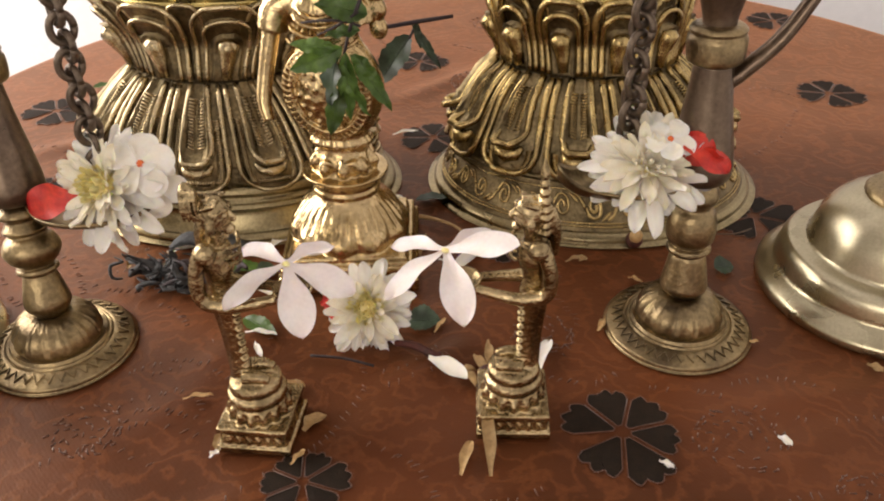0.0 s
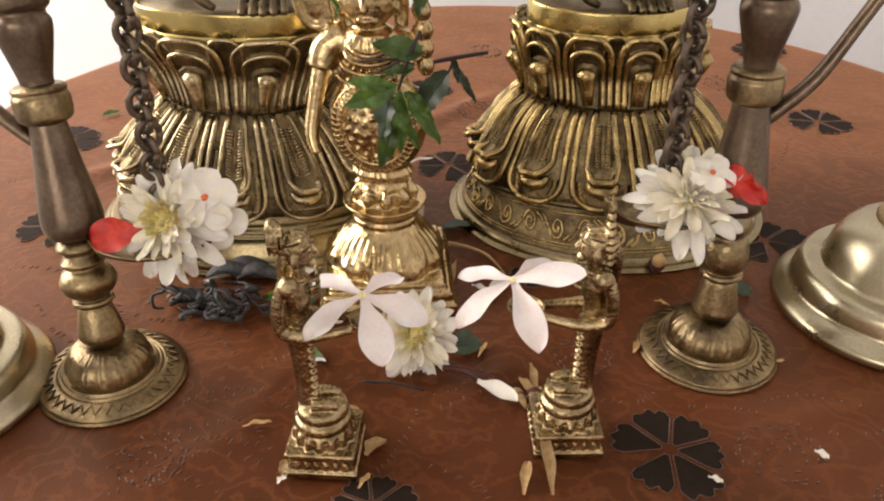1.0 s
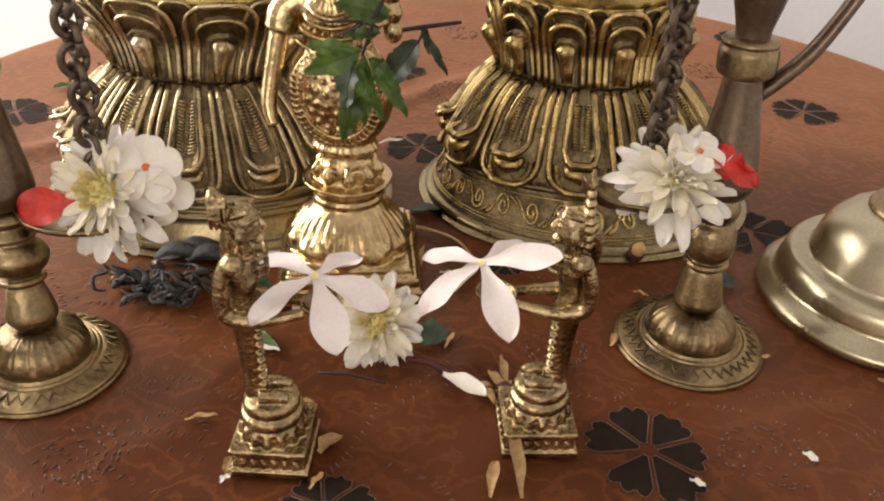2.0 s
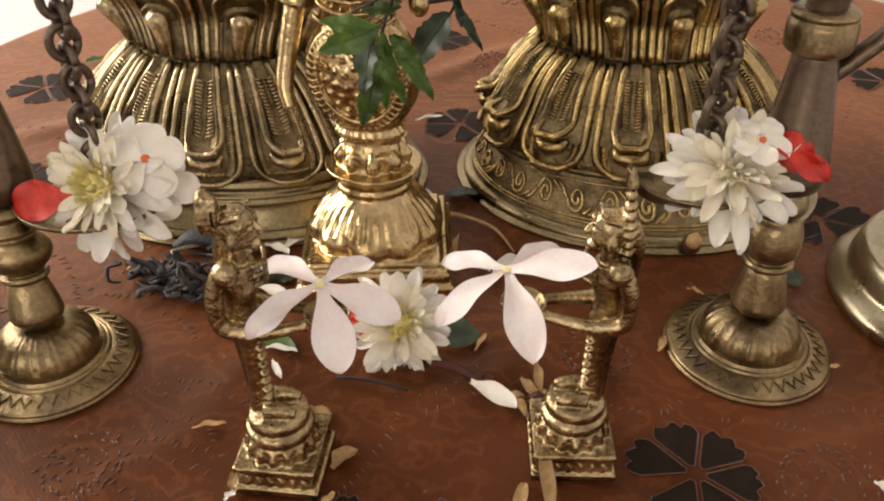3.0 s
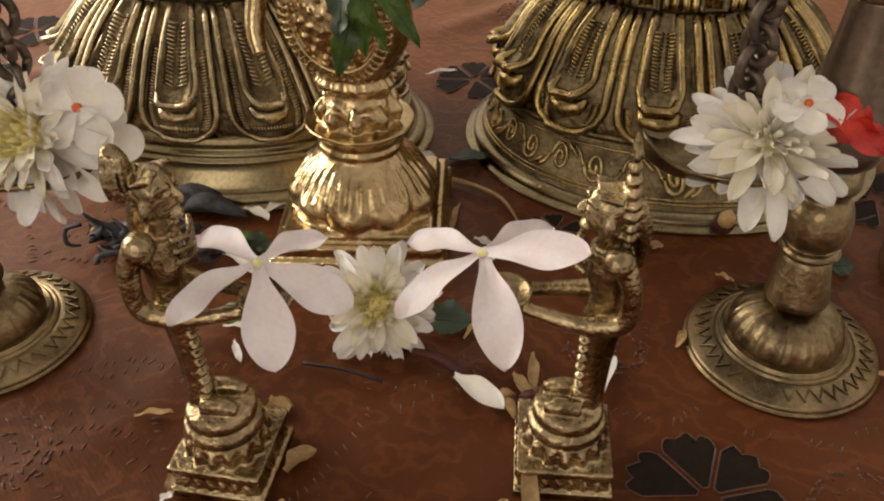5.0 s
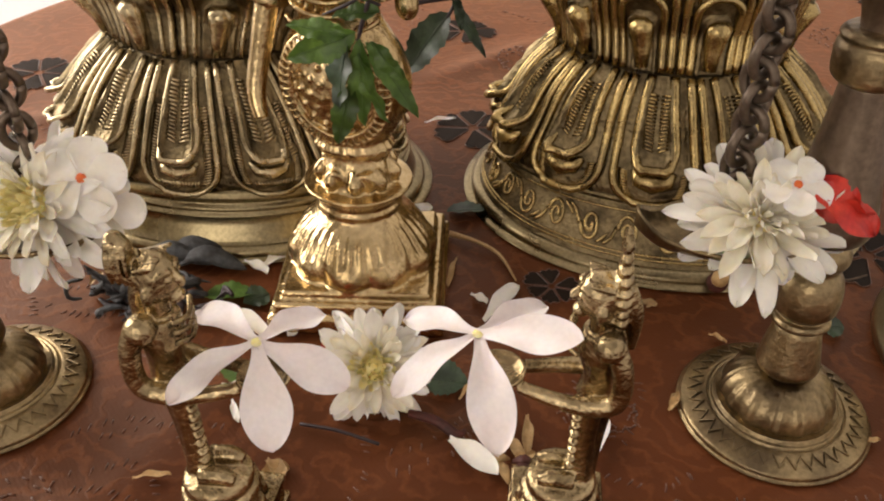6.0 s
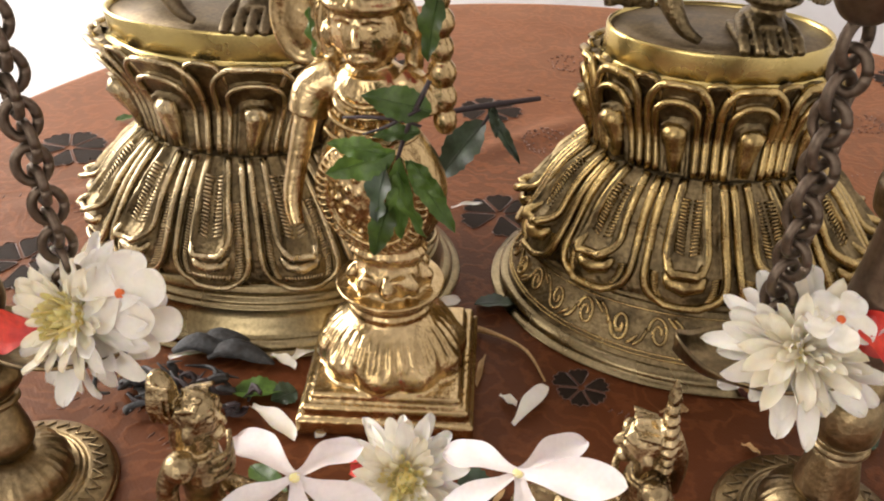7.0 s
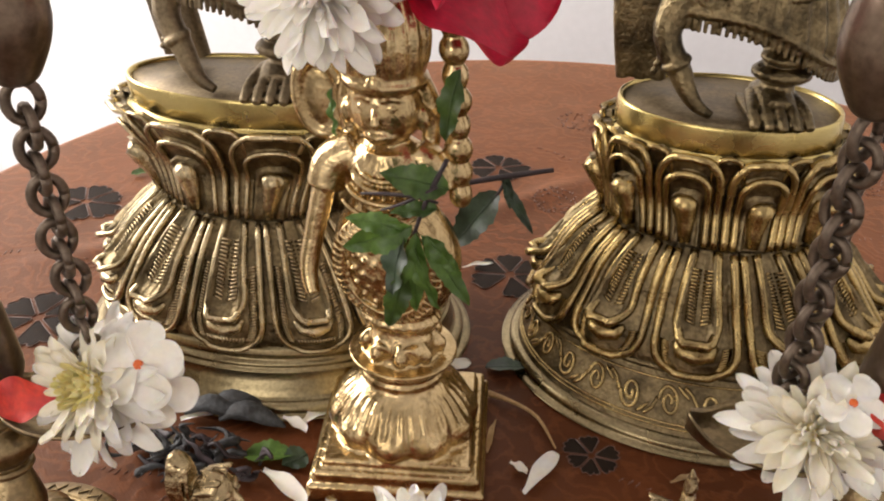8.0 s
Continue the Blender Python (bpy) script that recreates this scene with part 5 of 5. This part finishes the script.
five_petals("night_jasmine", (0.0455, 0.532, 0.1135), (0.15, -0.66, 0.74), 20, 0.0172, 0.0150, WHITE_PETAL, "small white flower with an orange heart lying on petals", (4, 10, 2, 6, 8), 8, ORANGE, 0.0020, 0.12, notch=0.12, group="orange-hearted white flowers")
five_petals("night_jasmine", (0.048, 0.533, 0.100), (0.25, -0.75, 0.6), 70, 0.0165, 0.0150, WHITE_PETAL, "cream white flower tucked under another on the dish", (6, 8, 4, 10, 6), 8, CREAM, 0.0018, 0.2, notch=0.12, group="orange-hearted white flowers")
five_petals("night_jasmine", (0.305, 0.549, 0.1245), (0.05, -0.50, 0.86), 55, 0.0120, 0.0105, WHITE_PETAL, "small white flower with orange heart on chrysanthemum", (-4, 8, 2, -6, 8), 8, ORANGE, 0.0016, 0.1, notch=0.12, group="orange-hearted white flowers")


def jasmine(at, tips, wide):
    """A flat flower whose petals run from its heart to their tips."""
    root = thing("jasmine_flower", at, "waxy white five-petalled flower resting in a figurine's bowl", "flower", "five-petalled white flowers")
    for k, tip in enumerate(tips):
        d = Vector(tip) - Vector(at)
        x = d.normalized()
        z = Vector((0.0, -0.25, 0.97))
        z = (z - x * z.dot(x)).normalized()
        w = wide * (1.0, 1.12, 1.0, 0.88, 0.92)[k]
        me = petal_mesh("petal", d.length * 1.03, w, JASMINE, 0.20, (0.20, 0.14, 0.16, 0.24, 0.22)[k], 0.72, 0.0008, 10, 18, 0.20, (0.12, 0.0, 0.02, 0.0, 0.0)[k], 0.52, 2.15)
        # the petal first rises, then bows to its tip
        part("petal", me, JASMINE, root).matrix_basis = Matrix((x, z.cross(x), z)).transposed().to_4x4() @ pose(0, 0, 0.0006, (12, -5, 14, -10, 8)[k], -11, 0)
    part("heart", ball(bmesh.new(), (0, 0, 0.0010), (0.0020, 0.0020, 0.0010), 12, 8), CREAM, root, "pale yellow throat")
    return root


jasmine((0.132, 0.470, 0.099), ((0.108, 0.453, 0.088), (0.143, 0.445, 0.081), (0.160, 0.466, 0.087), (0.147, 0.489, 0.096), (0.107, 0.489, 0.093)), 0.0150)
jasmine((0.201, 0.483, 0.100), ((0.176, 0.471, 0.083), (0.2115, 0.447, 0.089), (0.232, 0.474, 0.109), (0.220, 0.503, 0.097), (0.177, 0.493, 0.095)), 0.0140)


def hibiscus():
    root = new("hibiscus")
    root.matrix_world = Matrix.Translation((0.126, 0.608, 0.2605)) @ frame_to((0.93, -0.30, 0.16))
    root.empty_display_size = 0.01
    tagged(root, "crimson hibiscus with long stamens on the golden statue's crown", "flower")
    for k in range(5):
        me = petal_mesh("petal", 0.068, 0.052, CRIMSON, 0.10, 0.10, 0.6, 0.0040, 14, 22, 0.25, 0.08)
        ob = part("petal", me, CRIMSON, root)
        ob.matrix_basis = pose(0, 0, 0, 0, 0, 72 * k - 20) @ pose(0.001, 0, 0, 16, (-54, -46, -58, -46, -54)[k], 0)
    col = bmesh.new()
    tube(col, [(0, 0, 0), (0.002, -0.004, 0.030), (0.006, -0.012, 0.066)], [0.0018, 0.0014, 0.0009], 10)
    part("stamen_column", col, CRIMSON, root)
    for k in range(16):
        z = 0.036 + 0.0018 * k
        a = k * 2.4
        bm = bmesh.new()
        end = (0.004 + 0.006 * math.cos(a), -0.18 * z + 0.006 * math.sin(a), z + 0.005)
        tube(bm, [(0.001 + z * 0.07, -0.17 * z, z), end], 0.00035, 6, 2)
        ball(bm, end, 0.0009, 8, 6)
        part("stamen", bm, CRIMSON, root)
    return root


hibiscus()


def loose_petal(name, at, turn, long, wide, mat, label, tilt=(0, 0), curl=0.15, category="petal", group="", wave=0.0004, cup=0.15, blunt=0.55):
    ob = part(name, petal_mesh(name, long, wide, mat, curl, cup, blunt, wave, 6, 12), mat)
    ob.matrix_world = pose(*at, 0, 0, turn) @ pose(0, 0, 0, tilt[0], tilt[1], 0)
    return tagged(ob, label, category, group)


RED_LABEL = "crumpled bright red petal tucked beside a white flower"
for at, turn, tilt, long, wide in (((0.306, 0.553, 0.124), -24, (25, 12), 0.032, 0.015), ((0.314, 0.552, 0.117), 10, (-20, 4), 0.021, 0.018), ((0.308, 0.558, 0.122), -42, (60, 10), 0.022, 0.016),
                                   ((0.323, 0.547, 0.112), 60, (30, -20), 0.013, 0.014), ((0.013, 0.525, 0.098), 194, (-58, 4), 0.028, 0.018), ((0.126, 0.545, 0.016), -10, (30, -8), 0.016, 0.016), ((0.122, 0.553, 0.012), 40, (10, -10), 0.014, 0.012)):
    loose_petal("red_petal", at, turn, long, wide, RED, RED_LABEL, tilt, 0.3, group="red petals", wave=0.0018)


# ---- basil sprig on the golden figure ----
def leaf_mesh(long, wide, mat, curl=0.2, fold=0.3, wave=0.0013):
    bm = bmesh.new()

    def f(u, v):
        k = u * 2 - 1
        w = wide / 2 * max(0.0, math.sin(math.pi * v ** 0.8)) ** 0.85 * (1 + 0.09 * math.sin(v * 44)) + 0.0002
        return Vector((v * long, k * w, fold * abs(k) * w - curl * long * v * v + wave * math.sin(v * 16) * abs(k)))
    grid(bm, f, 6, 18)
    tube(bm, [(v * long, 0, -curl * long * v * v + 0.0001) for v in (0, 0.3, 0.6, 0.95)], [0.0005, 0.0004, 0.0003, 0.0001], 5, 3)
    return finish(bm, mat, "leaf")


def between(a, b, spin=0.0):
    """A leaf's pose from its root to its tip, its face turned up and outwards."""
    a, b = Vector(a), Vector(b)
    x = (b - a).normalized()
    z = Vector((0.0, -0.8, 0.6))
    z = (z - x * z.dot(x)).normalized()
    return Matrix.Translation(a) @ Matrix((x, z.cross(x), z)).transposed().to_4x4() @ pose(0, 0, 0, (spin - 62) * 1.4, 0, 0)


def sprig(name, label, stems, leaves, at):
    root = thing(name, at, label, "leaf sprig")
    inv = Matrix.Translation(at).inverted()
    for pts, r in stems:
        part("stem", tube(bmesh.new(), [inv @ Vector(p) for p in pts], r, 8, 4), TWIG, root)
    for a, b, wide, spin, mat in leaves:
        long = (Vector(b) - Vector(a)).length
        part("leaf", leaf_mesh(long * 1.05, wide * 0.86, mat), mat, root).matrix_basis = inv @ between(a, b, spin)
    return root


sprig("basil_sprig", "fresh green holy basil sprig hanging on the golden statue",
      [([(0.120, 0.588, 0.166), (0.130, 0.586, 0.168), (0.142, 0.586, 0.168), (0.150, 0.590, 0.164)], [0.0005, 0.0008, 0.0008, 0.0006]),
       ([(0.128, 0.587, 0.160), (0.138, 0.586, 0.165), (0.150, 0.588, 0.172)], [0.0004, 0.0007, 0.0006]),
       ([(0.153, 0.592, 0.182), (0.146, 0.588, 0.166), (0.141, 0.588, 0.150)], [0.001, 0.001, 0.0008])],
      [((0.140, 0.589, 0.153), (0.114, 0.582, 0.142), 0.0150, 40, LEAF), ((0.137, 0.587, 0.152), (0.116, 0.583, 0.158), 0.0100, 66, LEAF),
       ((0.137, 0.588, 0.149), (0.130, 0.580, 0.124), 0.0150, 84, LEAF_DARK), ((0.138, 0.586, 0.132), (0.131, 0.580, 0.107), 0.0120, 56, LEAF),
       ((0.142, 0.587, 0.151), (0.142, 0.580, 0.116), 0.0105, 62, LEAF), ((0.144, 0.589, 0.149), (0.166, 0.584, 0.122), 0.0105, 52, LEAF),
       ((0.146, 0.588, 0.150), (0.158, 0.584, 0.136), 0.0090, 76, LEAF), ((0.154, 0.591, 0.170), (0.131, 0.584, 0.178), 0.0150, 60, LEAF),
       ((0.150, 0.589, 0.162), (0.134, 0.583, 0.163), 0.0075, 70, LEAF), ((0.141, 0.586, 0.146), (0.150, 0.580, 0.118), 0.0090, 84, LEAF),
       ((0.157, 0.592, 0.218), (0.150, 0.590, 0.190), 0.0110, 70, LEAF), ((0.110, 0.589, 0.208), (0.1095, 0.586, 0.190), 0.0035, 80, LEAF)],
      (0.141, 0.590, 0.150))
sprig("dark_twig", "dark purple twig with drooping green leaves",
      [([(0.150, 0.650, 0.141), (0.168, 0.662, 0.1405), (0.191, 0.675, 0.140)], [0.0012, 0.0015, 0.0012]),
       ([(0.170, 0.663, 0.140), (0.168, 0.661, 0.135), (0.166, 0.660, 0.131)], 0.0008)],
      [((0.167, 0.661, 0.133), (0.145, 0.648, 0.107), 0.0190, 66, LEAF_DARK), ((0.168, 0.662, 0.139), (0.185, 0.655, 0.116), 0.0060, 60, LEAF_DARK),
       ((0.170, 0.663, 0.140), (0.173, 0.656, 0.128), 0.0050, 60, LEAF_DARK)],
      (0.170, 0.645, 0.147))


# ---- fallen petals, leaves and scraps on the cloth ----
KINDS = {"w": ("white_petal", WHITE_PETAL, "fallen white flower petal lying on the cloth", "petal", "fallen white petals"),
         "d": ("dried_petal", DRY, "curled dried brown petal scrap on the cloth", "dried petal", "dried petal scraps"),
         "o": ("dried_petal", DRY, "long dried orange petal standing against a figurine", "dried petal", "dried petal scraps"),
         "g": ("green_leaf", LEAF, "single green leaf lying on the cloth", "leaf", "loose leaves"),
         "k": ("green_leaf", LEAF_DARK, "dark green leaf lying in shade on the cloth", "leaf", "loose leaves")}
# kind, place, turn, length, width
for n, (kind, x, y, turn, long, wide) in enumerate([
    ('w', 0.1874, 0.5185, -38, 0.0266, 0.0120),
    ('w', 0.2474, 0.5154, 83, 0.0284, 0.0100),
    ('w', 0.1938, 0.5983, 64, 0.0331, 0.0110),
    ('w', 0.1848, 0.6174, -33, 0.0110, 0.0070),
    ('w', 0.1328, 0.7903, 26, 0.0225, 0.0040),
    ('w', 0.0631, 0.5879, -28, 0.0319, 0.0140),
    ('w', 0.0077, 0.6140, 32, 0.0224, 0.0110),
    ('w', 0.0733, 0.6247, 56, 0.0204, 0.0150),
    ('w', 0.1402, 0.6802, 38, 0.0169, 0.0100),
    ('w', 0.0601, 0.6265, -25, 0.0183, 0.0100),
    ('w', 0.0054, 0.5849, 56, 0.0206, 0.0130),
    ('w', 0.0809, 0.5360, 0, 0.0180, 0.0050),
    ('w', 0.0884, 0.5285, -62, 0.0146, 0.0040),
    ('d', 0.1304, 0.4649, 63, 0.0145, 0.0130),
    ('d', 0.1126, 0.4919, 24, 0.0120, 0.0100),
    ('d', 0.1132, 0.4997, -35, 0.0123, 0.0080),
    ('w', 0.3625, 0.4759, -44, 0.0075, 0.0050),
    ('d', 0.3032, 0.6046, -28, 0.0091, 0.0040),
    ('w', 0.3033, 0.4570, -36, 0.0076, 0.0040),
    ('d', 0.2099, 0.4420, 84, 0.0226, 0.0070),
    ('o', 0.2236, 0.4416, 93, 0.0330, 0.0080),
    ('d', 0.2188, 0.5402, -84, 0.0221, 0.0060),
    ('d', -0.0124, 0.5960, 83, 0.0108, 0.0060),
    ('d', 0.2807, 0.5518, 60, 0.0133, 0.0050),
    ('d', 0.3266, 0.5198, 34, 0.0096, 0.0040),
    ('w', 0.0877, 0.4453, 61, 0.0060, 0.0050),
    ('d', 0.0896, 0.4624, -94, 0.0113, 0.0060),
    ('d', 0.1283, 0.4429, 62, 0.0104, 0.0040),
    ('d', 0.2115, 0.5269, -59, 0.0129, 0.0060),
    ('d', 0.2153, 0.5112, 52, 0.0119, 0.0080),
    ('d', 0.2739, 0.6206, 33, 0.0062, 0.0050),
    ('d', 0.3032, 0.6048, -22, 0.0077, 0.0040),
    ('d', 0.2651, 0.6195, 26, 0.0142, 0.0040),
    ('d', 0.3035, 0.6581, -47, 0.0111, 0.0040),
    ('d', 0.2857, 0.5639, -110, 0.0107, 0.0050),
    ('d', 0.0625, 0.4820, 18, 0.0149, 0.0040),
    ('d', 0.4231, 0.5328, -46, 0.0088, 0.0060),
    ('d', -0.0612, 0.4949, 33, 0.0131, 0.0040),
    ('d', 0.1882, 0.5448, 67, 0.0142, 0.0030),
    ('d', 0.3575, 0.5451, 15, 0.0118, 0.0040),
    ('d', 0.1740, 0.6466, -98, 0.0221, 0.0040),
    ('w', 0.1045, 0.5810, -117, 0.0080, 0.0060),
    ('w', 0.1369, 0.5809, 49, 0.0103, 0.0120),
    ('g', 0.0500, 0.5960, 12, 0.0270, 0.0200),
    ('g', 0.0758, 0.5510, -33, 0.0275, 0.0110),
    ('k', 0.1715, 0.5555, -3, 0.0198, 0.0200),
    ('k', 0.1624, 0.6883, 10, 0.0261, 0.0170),
    ('g', -0.1536, 0.8730, 34, 0.0159, 0.0080),
    ('k', 0.3576, 0.6178, 9, 0.0122, 0.0160),
    ('k', 0.0817, 0.6033, -136, 0.0142, 0.0140),
]):
    name, mat, label, category, group = KINDS[kind]
    z = cloth_z(x, y) + 0.0022
    if kind in "gk":
        ob = part(name, leaf_mesh(long, wide, mat, 0.08, 0.25, 0.0004), mat)
        ob.matrix_world = pose(x, y, z, 0, 0, turn) @ pose(0, 0, 0, (8, -14, 10)[n % 3], -6, 0)
        tagged(ob, label, category, group)
    else:
        loose_petal(name, (x, y, z), turn, long, wide * 0.8, mat, label, ((12, -16, 6, -8)[n % 4], -14 if kind != "o" else -35), (0.22, 0.35, 0.28)[n % 3], category, group, 0.0007, 0.3)


def withered_bunch():
    root = thing("withered_flower", (0.024, 0.588, 0.0), "withered grey-black flower with shrivelled curling petals", "withered flower")
    rng = random.Random(9)
    for k in range(60):
        a = rng.uniform(0, math.tau)
        r = rng.uniform(0.0, 0.026)
        x, y = r * math.cos(a) * 1.5, r * math.sin(a) * 0.8
        pts = [(x, y, 0.003)]
        for _ in range(4):
            q = pts[-1]
            pts.append((q[0] + rng.uniform(-0.008, 0.008), q[1] + rng.uniform(-0.006, 0.006), max(0.002, q[2] + rng.uniform(-0.003, 0.006))))
        part("shrivelled_petal", tube(bmesh.new(), pts, [0.0008, 0.0020, 0.0024, 0.0016, 0.0005], 7, 3, 0.5), CHAR if k % 3 else TWIG, root)
    return root


withered_bunch()
black = thing("withered_leaf", (0.036, 0.622, 0.0), "black shrivelled leaf lying before the pedestal", "leaf", "loose leaves", 8)
for k, (x, y, w) in enumerate(((-0.016, 0.0, 0.018), (0.004, -0.004, 0.020), (-0.004, 0.006, 0.016))):
    bm = bmesh.new()
    tube(bm, [(x - 0.012, y, 0.003), (x, y + 0.003, 0.008), (x + 0.014, y, 0.005), (x + 0.024, y - 0.003, 0.002)], [0.002, 0.006, 0.005, 0.0008], 9, 4, 0.6)
    part("lobe", bm, CHAR, black)


def scrap_heap():
    """Dark red-brown stalks and husks beside the plinth of the crested figurine."""
    root = thing("husk_scraps", (0.222, 0.512, 0.0), "small heap of dark red-brown flower husks", "husk")
    rng = random.Random(21)
    for k in range(9):
        x, y = rng.uniform(-0.012, 0.006), rng.uniform(-0.010, 0.008)
        a = rng.uniform(0, 6)
        part("husk", tube(bmesh.new(), [(x, y, 0.002), (x + 0.005 * math.cos(a), y + 0.005 * math.sin(a), 0.006), (x + 0.010 * math.cos(a), y + 0.010 * math.sin(a), 0.003)], [0.001, 0.0026, 0.001], 8, 3, 0.6), HUSK if k % 3 else DRY, root)


HUSK = material("red_brown_husk", (0.12, 0.03, 0.02), 0.6, 0, 0.3, 150, 500, 0.4, 0.0006, second=(0.06, 0.018, 0.014))
scrap_heap()
bud = thing("flower_bud", (0.310, 0.640, 0.0), "small dark red bud with a pale tip on the cloth", "flower bud")
part("bud_body", ball(bmesh.new(), (0, 0, 0.0055), (0.0055, 0.0055, 0.0055), 16, 10), HUSK, bud)
part("bud_tip", tube(bmesh.new(), [(0, -0.002, 0.008), (0.0005, -0.003, 0.012), (0.001, -0.003, 0.016)], [0.0040, 0.0042, 0.0012], 10, 3), DRY, bud)
for pts, r, mat, label in (([(0.163, 0.667, 0.002), (0.180, 0.660, 0.004), (0.196, 0.652, 0.002), (0.207, 0.632, 0.001)], [0.0022, 0.0012, 0.001, 0.0006], DRY, "pale dried flower stalk beside the pedestal"),
                           ([(0.122, 0.520, 0.002), (0.140, 0.517, 0.004), (0.158, 0.514, 0.002)], 0.0008, TWIG, "thin dark twig under the chrysanthemum"),
                           ([(0.168, 0.531, 0.004), (0.180, 0.527, 0.006), (0.190, 0.523, 0.003), (0.193, 0.527, 0.002)], [0.0018, 0.0022, 0.0022, 0.0008], HUSK, "purple-brown flower stalk beside the chrysanthemum"),
                           ([(0.366, 0.655, 0.002), (0.378, 0.655, 0.003), (0.388, 0.657, 0.006)], 0.0005, CHAIN, "thin dark wire beside the bell")):
    tagged(part("stalk", tube(bmesh.new(), pts, r, 8, 4), mat), label, "stalk", "loose stalks")
